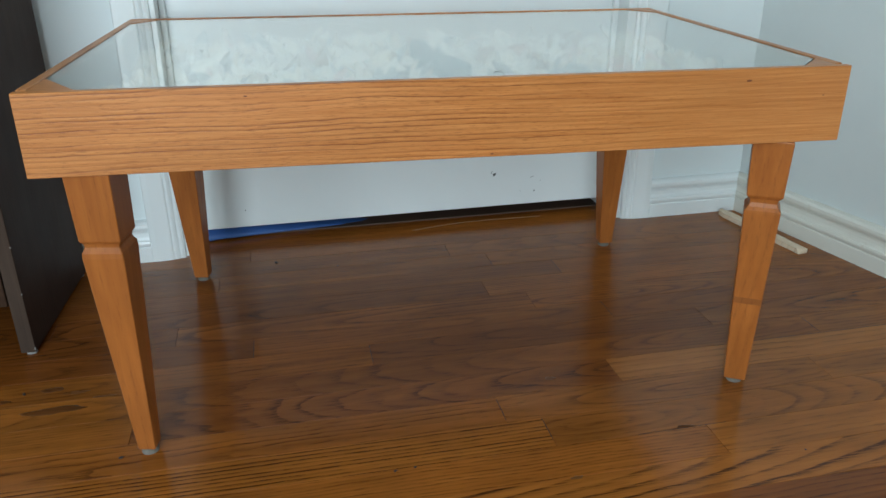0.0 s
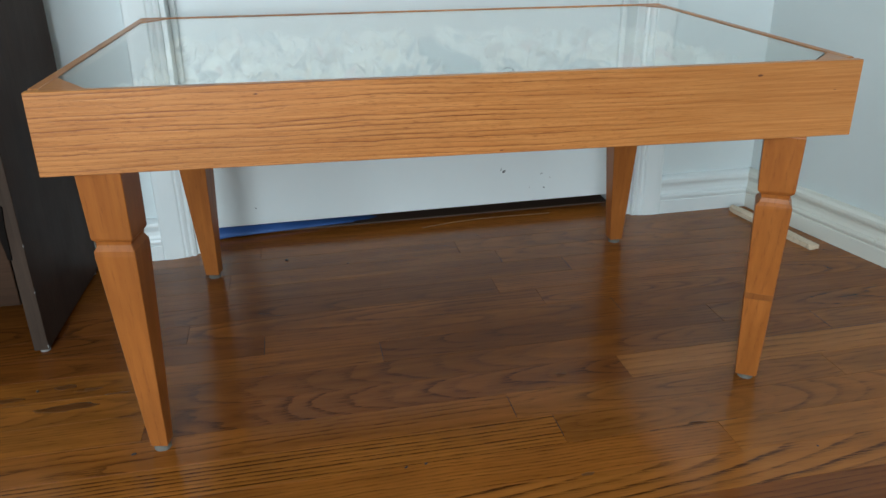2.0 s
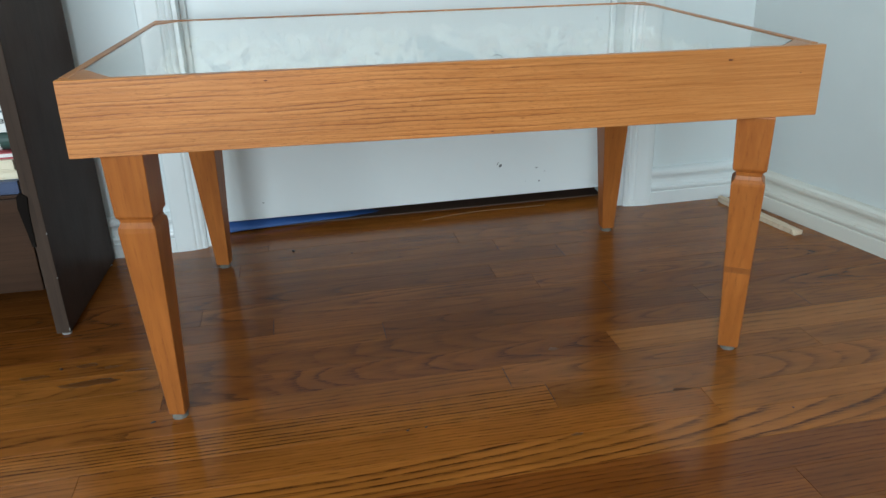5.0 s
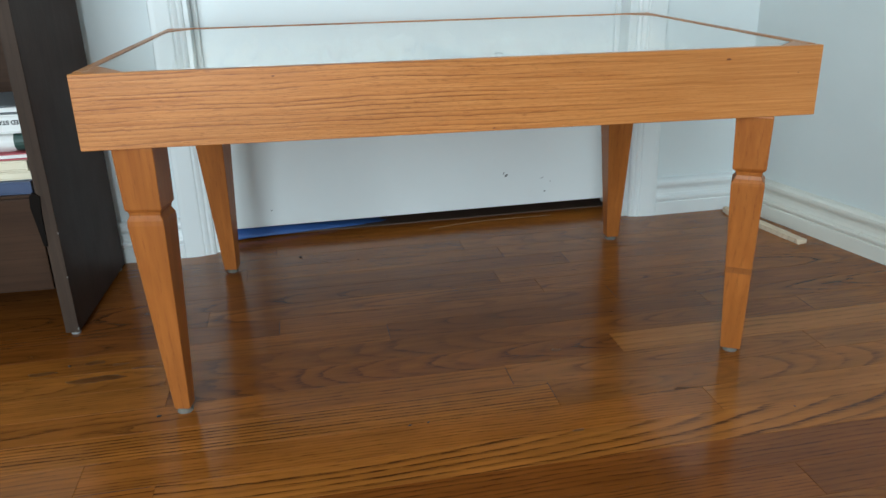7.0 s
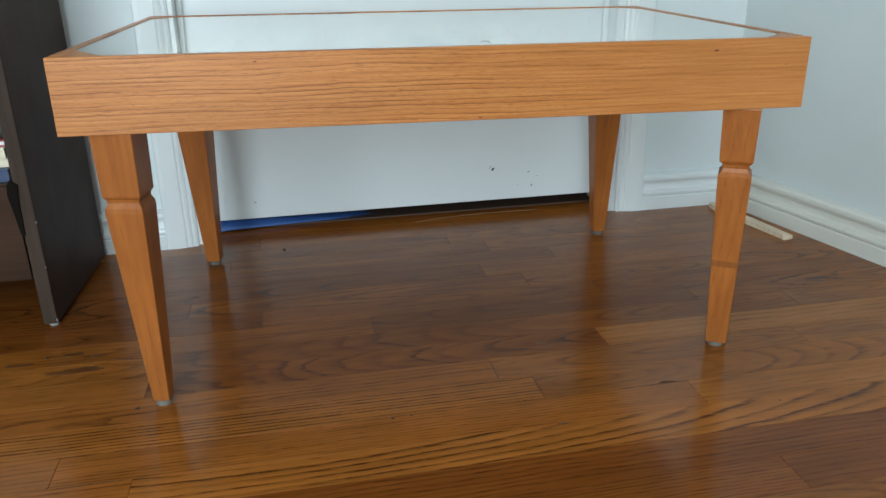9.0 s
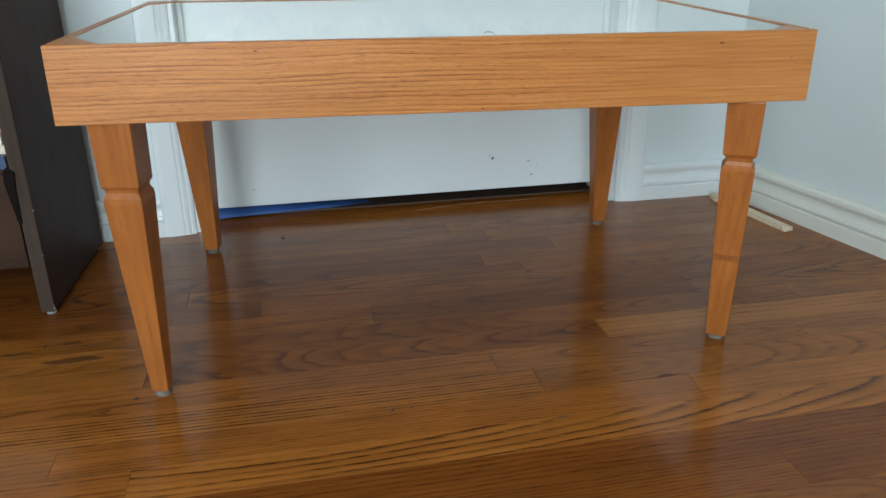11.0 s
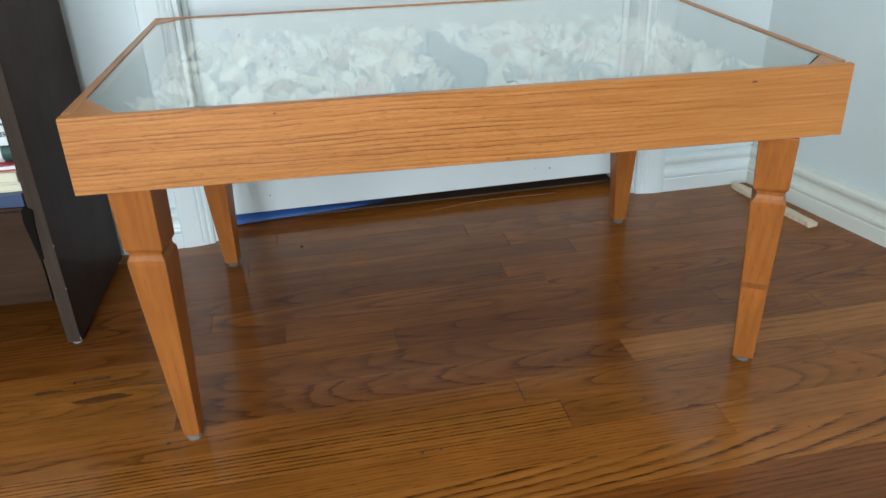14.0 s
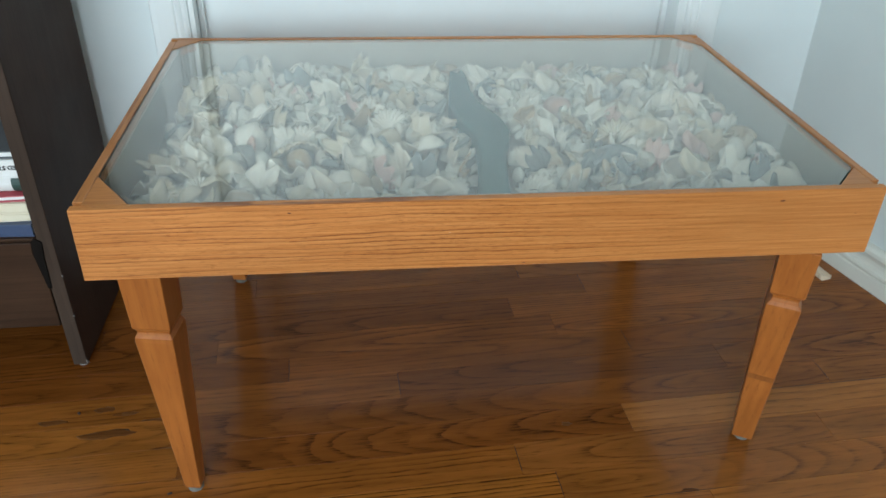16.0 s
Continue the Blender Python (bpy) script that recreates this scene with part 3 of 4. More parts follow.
# Legs: a square block, a turned-in groove, then a long taper down to a glide.
LEG = [(0.392, 0.0255), (0.390, 0.0258), (0.3125, 0.0240), (0.3105, 0.0232), (0.308, 0.0211), (0.3035, 0.0204), (0.3005, 0.0215), (0.2965, 0.0236), (0.290, 0.0240), (0.010, 0.0114), (0.0085, 0.0107)]
LEG_SLIM = [(z, r * (0.99 if z > 0.1 else 1.0)) for z, r in ((0.392, 0.0240), (0.390, 0.0245), (0.316, 0.0228), (0.3135, 0.0220), (0.309, 0.0180), (0.3035, 0.0172), (0.298, 0.0190), (0.2935, 0.0225), (0.290, 0.0228), (0.010, 0.0152), (0.0085, 0.0143))]
LEG_BACK = [(0.392, 0.0290), (0.390, 0.0293), (0.316, 0.0282), (0.3135, 0.0275), (0.309, 0.0236), (0.3035, 0.0226), (0.298, 0.0246), (0.2935, 0.0272), (0.290, 0.0272), (0.010, 0.0131), (0.0085, 0.0124)]


def leg(top, foot, twist=0.0, label="", sizes=LEG, marked=False):
    """A square tapered leg from its top centre to its foot centre, turned on its axis by some degrees."""
    dz = foot[0] * 0.00873

    def rings_of(bm, sizes, grow=0.0):
        rings = []
        for z, r in sizes:
            f = (z - 0.0085) / (0.392 - 0.0085)
            zz = dz * (1 - f) + z + (LOW - 0.392) * f
            x, y = foot[0] + (top[0] - foot[0]) * f, foot[1] + (top[1] - foot[1]) * f
            r, c = r + grow, 0.0009
            turn = Matrix.Rotation(radians(twist), 3, "Z")
            corners = [(-r + c, -r), (r - c, -r), (r, -r + c), (r, r - c), (r - c, r), (-r + c, r), (-r, r - c), (-r, -r + c)]
            rings.append([bm.verts.new(turn @ Vector((sx, sy, 0)) + Vector((x, y, zz))) for sx, sy in corners])
        for s, t in zip(rings, rings[1:]):
            for n in range(8):
                bm.faces.new((s[n], s[(n + 1) % 8], t[(n + 1) % 8], t[n]))
        bm.faces.new(rings[0]), bm.faces.new(rings[-1])
        bmesh.ops.recalc_face_normals(bm, faces=bm.faces[:])
        return bm

    ob = part("leg", rings_of(bmesh.new(), sizes), OAK_LEG, table, label)
    glide = bmesh.new()
    bmesh.ops.create_cone(glide, cap_ends=True, segments=20, radius1=0.0112, radius2=0.0106, depth=0.0085)
    part("glide", moved(glide, pose(foot[0], foot[1], dz + 0.0085 / 2)), GLIDE, ob, "worn grey felt glide")
    if marked:
        part("stain", rings_of(bmesh.new(), [(0.156, 0.01916), (0.146, 0.01889)], 0.00012), OAK_BAND, ob, "darker water line across the leg")
    return ob


leg((-0.4136, 0.031), (-0.4122, 0.047), -9, "square tapered oak leg with a carved groove")
leg((0.4060, 0.028), (0.4350, 0.074), -29, "square tapered oak leg with a darker water line", LEG_SLIM, True)
leg((-0.4140, 0.572), (-0.4050, 0.586), -10, sizes=LEG_BACK)
leg((0.4080, 0.578), (0.4190, 0.608), sizes=LEG_BACK)

# ---- what lies in the display case ----
T = table.matrix_world


def fan_shell(ribs=9):
    """A scallop: a domed fan with ribs that meet at the hinge."""
    bm = bmesh.new()
    rows, cols = 7, ribs * 4
    grid = []
    for i in range(rows + 1):
        r = i / rows
        line = []
        for j in range(cols + 1):
            a = (j / cols - 0.5) * radians(150)
            rib = 0.06 * r * math.cos(j / cols * ribs * math.tau)
            rr = r * (1 - 0.10 * abs(a)) + 0.05 * r * r * math.cos(j / cols * ribs * math.tau)
            dome = 0.42 * math.sin(min(r, 1) * math.pi * 0.78) * (1 - (a / radians(95)) ** 2)
            line.append(bm.verts.new((math.sin(a) * rr, math.cos(a) * rr - 0.5, dome + rib)))
        grid.append(line)
    for i in range(rows):
        for j in range(cols):
            vs = [grid[i][j], grid[i][j + 1], grid[i + 1][j + 1], grid[i + 1][j]]
            bm.faces.new(vs)
    bmesh.ops.remove_doubles(bm, verts=bm.verts[:], dist=1e-4)
    bmesh.ops.solidify(bm, geom=bm.faces[:], thickness=0.05)
    return bm


def spiral_shell(turns=4.0, tall=1.1, wide=0.42):
    """A whelk: a tube that winds down and widens."""
    bm = bmesh.new()
    steps, sides = 46, 8
    rings = []
    for i in range(steps + 1):
        t = i / steps
        a, big = t * turns * math.tau, t ** 1.5
        c = Vector((math.cos(a) * wide * big * 0.55, math.sin(a) * wide * big * 0.55, tall * (0.5 - t * 0.75)))
        d = Vector((math.cos(a), math.sin(a), 0))
        r = 0.02 + wide * big * 0.62
        rings.append([bm.verts.new(c + d * math.cos(k * math.tau / sides) * r * (1 + 0.12 * (k == 1)) + Vector((0, 0, math.sin(k * math.tau / sides) * r * 1.1))) for k in range(sides)])
    for r, s in zip(rings, rings[1:]):
        for k in range(sides):
            bm.faces.new((r[k], r[(k + 1) % sides], s[(k + 1) % sides], s[k]))
    bm.faces.new(rings[0]), bm.faces.new(rings[-1])
    bmesh.ops.recalc_face_normals(bm, faces=bm.faces[:])
    return moved(bm, pose(0, 0, 0, 90, 0, 0))


def cup_shell(seed=0.0, deep=0.4, long=0.8):
    """A clam half: a domed, slightly wavy cup with growth lines."""
    bm = bmesh.new()
    rows, cols = 7, 20
    grid = []
    for i in range(rows + 1):
        r = i / rows
        line = []
        for j in range(cols):
            a = j / cols * math.tau
            w = 1 + 0.10 * noise.noise(Vector((math.cos(a) * 1.3, math.sin(a) * 1.3, seed)))
            off = 0.32 * (1 - r)
            z = deep * (1 - r ** 2.2) + 0.025 * math.sin(r * 22) + 0.05 * r * noise.noise(Vector((math.cos(a) * 2, math.sin(a) * 2, seed + 5)))
            line.append(bm.verts.new((0.55 * r * w * math.cos(a), 0.55 * long * r * w * math.sin(a) + off * 0.6, z)))
        grid.append(line)
    for i in range(rows):
        for j in range(cols):
            bm.faces.new((grid[i][j], grid[i][(j + 1) % cols], grid[i + 1][(j + 1) % cols], grid[i + 1][j]))
    bmesh.ops.remove_doubles(bm, verts=bm.verts[:], dist=1e-4)
    bmesh.ops.solidify(bm, geom=bm.faces[:], thickness=0.05)
    return bm


def ruffled_shell(seed):
    """A curled, broken shell: a thin cupped sheet with a ruffled lip."""
    bm = bmesh.new()
    rows, cols = 6, 26
    grid = []
    for i in range(rows + 1):
        r = 0.06 + 0.94 * i / rows
        line = []
        for j in range(cols):
            a = j / cols * math.tau
            n = noise.noise(Vector((math.cos(a) * 1.1, math.sin(a) * 1.1, seed)))
            w = 0.55 * r * (1 + 0.55 * n)
            z = 0.62 * r * r * (0.50 + 0.75 * math.cos(a + seed)) + 0.20 * r * r * math.sin(a * (4 + int(seed) % 4) + seed) + 0.04 * math.sin(r * 18)
            line.append(bm.verts.new((w * math.cos(a), w * math.sin(a) * 0.85, z)))
        grid.append(line)
    for i in range(rows):
        for j in range(cols):
            bm.faces.new((grid[i][j], grid[i][(j + 1) % cols], grid[i + 1][(j + 1) % cols], grid[i + 1][j]))
    bm.faces.new(grid[0])
    bmesh.ops.recalc_face_normals(bm, faces=bm.faces[:])
    bmesh.ops.solidify(bm, geom=bm.faces[:], thickness=0.045)
    return bm


def mesh_of(name, bm, material):
    for f in bm.faces:
        f.smooth = True
    data = bpy.data.meshes.new(name)
    bm.to_mesh(data)
    bm.free()
    data.materials.append(material)
    return data


def fingered_shell(fingers=7):
    """A spider conch: a swollen body whose lip runs out into long pointed fingers."""
    bm = bmesh.new()
    rows, cols = 9, fingers * 8
    grid = []
    for i in range(rows + 1):
        r = 0.04 + 0.96 * i / rows
        line = []
        for j in range(cols):
            a = j / cols * math.tau
            spike = max(0.0, math.cos(a * fingers / 2)) ** 10 * max(0.0, r - 0.5) * 1.5
            w = 0.42 * r * (1 + 0.15 * math.sin(a * 2)) + spike * 0.75
            line.append(bm.verts.new((w * math.cos(a), w * math.sin(a) * 0.85, 0.36 * (1 - r * r) + 0.45 * spike * spike)))
        grid.append(line)
    for i in range(rows):
        for j in range(cols):
            bm.faces.new((grid[i][j], grid[i][(j + 1) % cols], grid[i + 1][(j + 1) % cols], grid[i + 1][j]))
    bm.faces.new(grid[0])
    bmesh.ops.recalc_face_normals(bm, faces=bm.faces[:])
    bmesh.ops.solidify(bm, geom=bm.faces[:], thickness=0.045)
    return bm


rng = random.Random(5)
KINDS = []
for k in range(2):
    KINDS.append(("scallop_shell", fan_shell(8 + 3 * k), "ribbed white scallop shell in the display case", SHELL_WHITE, 0.042))
KINDS.append(("whelk_shell", spiral_shell(4.0, 1.1, 0.40), "spiral cream whelk shell in the display case", SHELL_CREAM, 0.050))
KINDS.append(("whelk_shell", spiral_shell(5.0, 1.4, 0.33), "slender spiral white shell in the display case", SHELL_WHITE, 0.046))
for k in range(3):
    KINDS.append(("clam_shell", cup_shell(k * 7.7, 0.34 + 0.08 * k, 0.75 + 0.1 * k), "domed white clam shell in the display case", SHELL_WHITE, 0.046))
for k in range(6):
    KINDS.append(("oyster_shell", ruffled_shell(k * 11.3), "ruffled white shell in the display case", SHELL_WHITE, 0.046))
KINDS.append(("conch_shell", fingered_shell(8), "white fingered conch shell in the display case", SHELL_WHITE, 0.050))
MESHES = []
for name, bm, label, mat, size in KINDS:
    data = mesh_of(name, bm, mat)
    variants = [(data, mat)]
    for other in (SHELL_CREAM, SHELL_PINK, SHELL_GREY, SHELL_TAN):
        copy = data.copy()
        copy.materials[0] = other
        variants.append((copy, other))
    MESHES.append((name, label, size, variants))
WORDS = {SHELL_WHITE: "white", SHELL_CREAM: "cream", SHELL_PINK: "dusty pink", SHELL_GREY: "blue-grey", SHELL_TAN: "tan brown"}


def heap(x, y):
    """The height of the heap's top over the case's bottom."""
    edge = min(x - X0 - TH, X1 - TH - x, (y - TH) * 1.6, TD - TH - y)
    return max(0.006, min(1.0, edge / 0.07)) * (0.034 + 0.012 * noise.noise(Vector((x * 9, y * 9, 3.3))))


# The figure's outline, in the table's plane: head, chest, back, and a long straight foot.
FIG = [(0.005, 0.545), (0.017, 0.533), (0.025, 0.553), (0.031, 0.522), (0.030, 0.440), (0.036, 0.395), (0.060, 0.330), (0.066, 0.285), (0.058, 0.245), (0.044, 0.190), (0.034, 0.110), (0.030, 0.045),
       (-0.008, 0.045), (-0.006, 0.115), (0.004, 0.180), (0.010, 0.240), (0.004, 0.290), (-0.010, 0.345), (-0.014, 0.395), (-0.006, 0.445), (-0.002, 0.490)]


def in_figure(x, y, pad):
    inside, near = False, 9.0
    for (xa, ya), (xb, yb) in zip(FIG, FIG[1:] + FIG[:1]):
        if (ya > y) != (yb > y) and x < (xb - xa) * (y - ya) / (yb - ya) + xa:
            inside = not inside
        t = max(0, min(1, ((x - xa) * (xb - xa) + (y - ya) * (yb - ya)) / ((xb - xa) ** 2 + (yb - ya) ** 2)))
        near = min(near, math.hypot(x - xa - t * (xb - xa), y - ya - t * (yb - ya)))
    return inside or near < pad


# the lower layer: a bed of small shells and shards, too many to count
bed = bmesh.new()
for n in range(950):
    x, y = rng.uniform(X0 + TH + 0.018, X1 - TH - 0.018), rng.uniform(TH + 0.018, TD - TH - 0.018)
    if in_figure(x, y, 0.006):
        continue
    tmp = bmesh.new()
    bmesh.ops.create_icosphere(tmp, subdivisions=2, radius=0.5)
    sd = rng.uniform(0, 99)
    for v in tmp.verts:
        v.co = v.co * (1 + 0.55 * noise.noise(v.co * 3.2 + Vector((sd, 0, 0))))
    s = rng.uniform(0.016, 0.032)
    moved(tmp, pose(x, y, FLOOR_Z + 0.008 + heap(x, y) * rng.uniform(0.15, 0.75), rng.uniform(0, 360), rng.uniform(0, 360), rng.uniform(0, 360)) @ Matrix.Diagonal((s, s * 0.9, s * 0.5, 1)))
    join(bed, tmp)
bed_ob = tagged(link("shell_bed", bed, SHELL_BED, None, "", True), "bed of small broken white and cream shells", "shells", kind="stuff")
bed_ob.matrix_world = T

# the upper layer: shells that can be told apart
# shells that stand out: kind, colour, size
CHOSEN = {(0.157, 0.372): (5, 2, 0.040), (0.252, 0.180): (8, 2, 0.034), (0.318, 0.200): (7, 2, 0.034), (0.288, 0.160): (4, 0, 0.052), (0.405, 0.105): (6, 0, 0.060), (0.440, 0.215): (0, 0, 0.046), (0.436, 0.150): (1, 0, 0.046),
          (-0.213, 0.373): (13, 0, 0.062), (-0.239, 0.203): (6, 4, 0.030), (0.140, 0.150): (10, 3, 0.040), (-0.073, 0.165): (9, 3, 0.042), (-0.365, 0.330): (8, 0, 0.060), (-0.085, 0.500): (7, 0, 0.062), (0.260, 0.380): (5, 4, 0.036)}
spots = list(CHOSEN)
tries = 0
while len(spots) < 298 and tries < 30000:
    tries += 1
    x, y = rng.uniform(X0 + TH + 0.024, X1 - TH - 0.024), rng.uniform(TH + 0.022, TD - TH - 0.024)
    if in_figure(x, y, 0.023) or any(math.hypot(x - a, y - b) < 0.029 for a, b in spots):
        continue
    spots.append((x, y))
for x, y in spots:
    name, label, size, variants = rng.choices(MESHES, (1.0, 1.0, 1, 1, 0.7, 0.7, 0.7, 2, 2, 2, 2, 2, 2, 1.2))[0]
    r = rng.random()
    data, mat = variants[0 if r < 0.56 else 1 if r < 0.84 else 2 if r < 0.87 else 3 if r < 0.93 else 4]
    s = size * rng.uniform(0.55, 1.05)
    if (x, y) in CHOSEN:
        kind, tint, s = CHOSEN[x, y]
        name, label, size, variants = MESHES[kind]
        data, mat = variants[tint]
    ob = new(name, data)
    tilt = rng.uniform(15, 75) if "whelk" not in name else rng.uniform(-50, 50)
    turn = pose(x, y, 0, tilt, rng.uniform(-25, 25), rng.uniform(0, 360)) @ Matrix.Diagonal((s, s, s, 1))
    heights = [(turn @ v.co).z for v in data.vertices]
    high, room = max(heights), TOP - GL - FLOOR_Z - 0.012
    if high - min(heights) > room:
        f = room / (high - min(heights))
        turn, high = turn @ Matrix.Diagonal((f, f, f, 1)), high * f
    at = min(FLOOR_Z + 0.004 + heap(x, y) * rng.uniform(0.72, 1.02), TOP - GL - 0.008 - high)  # stays clear of the glass
    ob.matrix_world = T @ Matrix.Translation((0, 0, at)) @ turn
    tagged(ob, label.replace("white", WORDS[mat]).replace("cream", WORDS[mat]), "seashell", "seashells in the table")

fig = prism(FIG, FLOOR_Z + 0.010, FLOOR_Z + 0.042, 0.005)
fig_ob = tagged(link("figurine", fig, TEAL, None), "dark teal glazed figure lying among the shells", "figurine")
fig_ob.matrix_world = T

# ---- the bookcase ----
SX, SY0, SY1, SH = -0.645, 0.335, 0.664, 1.55
case = thing("bookcase", pose(0, 0, 0), "dark walnut bookcase with a side panel and shelves", "bookcase")
PT = 0.0225
panel = part("side_panel", box(SX - PT, SY0 + 0.0012, 0.006, SX, SY1, SH, 0.0008), WALNUT, case)
part("edge_band", box(SX - PT, SY0, 0.006, SX - 0.0004, SY0 + 0.001, SH), EDGE_BAND, panel, "worn paler brown edge band")
for z, w in ((0.012, 0.004), (0.11, 0.002), (0.19, 0.0025)):
    nick = bmesh.new()
    bmesh.ops.create_icosphere(nick, subdivisions=1, radius=1.0)
    part("nick", moved(nick, pose(SX - 0.0004, SY0 + 0.0006, z) @ Matrix.Diagonal((0.0012, 0.0012, w, 1))), GLIDE_PALE, panel, "pale chipped edge")
part("side_panel", box(SX - 0.80, SY0, 0.006, SX - 0.80 + PT, SY1, SH, 0.0012), WALNUT, case)
IXL, IXR = SX - 0.80 + PT + 0.0005, SX - PT - 0.0005
part("back_panel", box(IXL, SY1 - 0.010, 0.05, IXR, SY1 - 0.002, SH - 0.03), WALNUT_FRONT, case, "brown back panel")
for z in (0.090, 0.238, 0.62, 1.0, SH - 0.022):
    part("shelf", box(IXL, SY0 + 0.012, z, IXR, SY1 - 0.011, z + 0.018, 0.001), WALNUT_FRONT, case)
part("drop_front", box(IXL, SY0 + 0.004, 0.088, IXR - 0.004, SY0 + 0.0115, 0.252, 0.0015), WALNUT_FRONT, case, "brown wood-grain drop front")
part("kick_board", box(IXL, SY1 - 0.04, 0.002, IXR, SY1 - 0.025, 0.0895), WALNUT_FRONT, case, "dark recessed kick board")
hinge = prism([(0.000, 0.257), (0.006, 0.264), (0.017, 0.256), (0.014, 0.227), (0.0125, 0.169), (0.0065, 0.170), (0.003, 0.200), (-0.002, 0.238)], 0, 0.003, 0.0006)
part("hinge", moved(hinge, pose(SX - PT - 0.0100, SY0 - 0.0002, 0, 90, 0, 0)), BLACK, case, "black metal stay hanging by the panel")
glide = bmesh.new()
bmesh.ops.create_cone(glide, cap_ends=True, segments=14, radius1=0.008, radius2=0.008, depth=0.006)
part("glide", moved(glide, pose(SX - 0.010, SY0 + 0.012, 0.003)), GLIDE_PALE, case, "pale plastic glide")
glide = bmesh.new()
bmesh.ops.create_cone(glide, cap_ends=True, segments=14, radius1=0.008, radius2=0.008, depth=0.006)
part("glide", moved(glide, pose(SX - 0.010, SY1 - 0.02, 0.003)), GLIDE_PALE, case, "pale plastic glide")


def book(name, x0, x1, y0, y1, z0, z1, cover, pages, label, turn=0.0, spine=False):
    """A closed book on its side: two covers, a page block set back, and a spine at the back."""
    ob = thing(name, pose((x0 + x1) / 2, (y0 + y1) / 2, z0, 0, 0, turn), label, "book", "books on the bookcase")
    w, d, h = (x1 - x0) / 2, (y1 - y0) / 2, z1 - z0
    c = min(0.0025, h * 0.18)
    part("cover", box(-w, -d, 0, w, d, c, 0.0008), cover, ob)
    part("cover", box(-w, -d, h - c, w, d, h, 0.0008), cover, ob)
    part("pages", box(-w + 0.003, -d + 0.003, c + 0.0002, w - 0.003, d - 0.004, h - c - 0.0002, 0.001), pages, ob, "cream page block")
    part("spine", box(-w, (d - 0.0035) if not spine else -d, c + 0.0002, w, d if not spine else -d + 0.0026, h - c - 0.0002, 0.0008), cover, ob)
    return ob


XB = IXR - 0.003
book("book", XB - 0.25, XB - 0.001, 0.358, 0.56, 0.2562, 0.278, NAVY, PAPER, "navy blue hardback lying flat on the shelf", -3, True)
book("book", XB - 0.24, XB - 0.002, 0.360, 0.53, 0.2785, 0.293, PAGES, PAGES, "cream worn paperback lying in the stack", 2, True)
book("book", XB - 0.235, XB - 0.006, 0.365, 0.53, 0.2935, 0.311, PAGES, PAGES, "cream worn paperback with curled pages", -2, True)
book("book", XB - 0.235, XB - 0.008, 0.362, 0.52, 0.3115, 0.322, RED, PAPER, "faded red paperback lying in the stack", 3)
roll = thing("paper_roll", pose(XB - 0.12, 0.385, 0.3405), "white paper roll with a dark green end", "paper roll")
part("sheet", tube([(-0.11, 0, 0), (0.095, 0, 0)], 0.0165, 20), PAPER, roll, smooth=False)
part("end_cap", tube([(0.0951, 0, 0), (0.112, 0, 0)], 0.0168, 20), GREEN_DARK, roll, "dark green end")
part("core", tube([(-0.1, 0.0, -0.0165), (0.09, 0.0, -0.0165)], 0.0015, 6), PAPER, roll)
lettered = book("book", XB - 0.24, XB - 0.004, 0.357, 0.52, 0.3575, 0.388, PAPER, PAPER, "white hardback with black capitals on its spine", 0, True)
book("book", XB - 0.235, XB - 0.002, 0.358, 0.52, 0.3885, 0.4015, SCUFF, PAPER, "thin white paperback with dark grey covers on the stack", 1)
font = bpy.data.curves.new("title", "FONT")
font.body, font.size, font.extrude, font.align_x = "ED STA", 0.0098, 0.0002, "LEFT"
title = new("title", font)
title.parent = lettered
title.matrix_local = pose(0.1165, -0.0824, 0.0215, 90, 180, 0)
font.offset = 0.00025
font.materials.append(INK)
title["label"] = "black printed capitals, upside down"

# ---- small things on the floor ----
sa, sb = Vector((0.746, 0.733, 0)), Vector((0.800, 0.487, 0))
d = (sb - sa).normalized()
n = Vector((-d.y, d.x, 0))
stick = bmesh.new()
rows = []
for i in range(13):
    t = i / 12
    wob = 0.0015 * noise.noise(Vector((t * 6, 0, 1)))
    wide = 0.0130 * (1 - 0.15 * t) * (0.6 if i == 0 else 1)
    c = sa.lerp(sb, t) + n * wob
    hh = 0.0125 + 0.002 * noise.noise(Vector((t * 5, 3, 1)))
    rows.append([stick.verts.new(c + n * wide), stick.verts.new(c + n * wide + Vector((0, 0, hh * 0.7))), stick.verts.new(c + Vector((0, 0, hh)) + d * (0.01 if i == 12 else 0)),
                 stick.verts.new(c - n * wide + Vector((0, 0, hh * 0.85)) - d * (0.008 if i == 12 else 0)), stick.verts.new(c - n * wide)])
for r, s in zip(rows, rows[1:]):
    for k in range(5):
        stick.faces.new((r[k], r[(k + 1) % 5], s[(k + 1) % 5], s[k]))
stick.faces.new(rows[0]), stick.faces.new(rows[-1])
bmesh.ops.recalc_face_normals(stick, faces=stick.faces[:])
tagged(link("wood_offcut", stick, RAW_WOOD, None), "split strip of raw pale wood by the baseboard", "wood offcut")


MARKS = []


def crumb(x, y, size, seed, label):
    bm = bmesh.new()
    bmesh.ops.create_icosphere(bm, subdivisions=2, radius=1.0)
    for v in bm.verts:
        v.co = v.co * (1 + 0.5 * noise.noise(v.co * 2 + Vector((seed, 0, 0))))
    moved(bm, pose(x, y, size * 0.3, 0, 0, seed * 40) @ Matrix.Diagonal((size, size * 0.6, size * 0.4, 1)))
    tagged(link("crumb", bm, CRUMB, None, "", True), label, "debris", "crumbs on the floor")


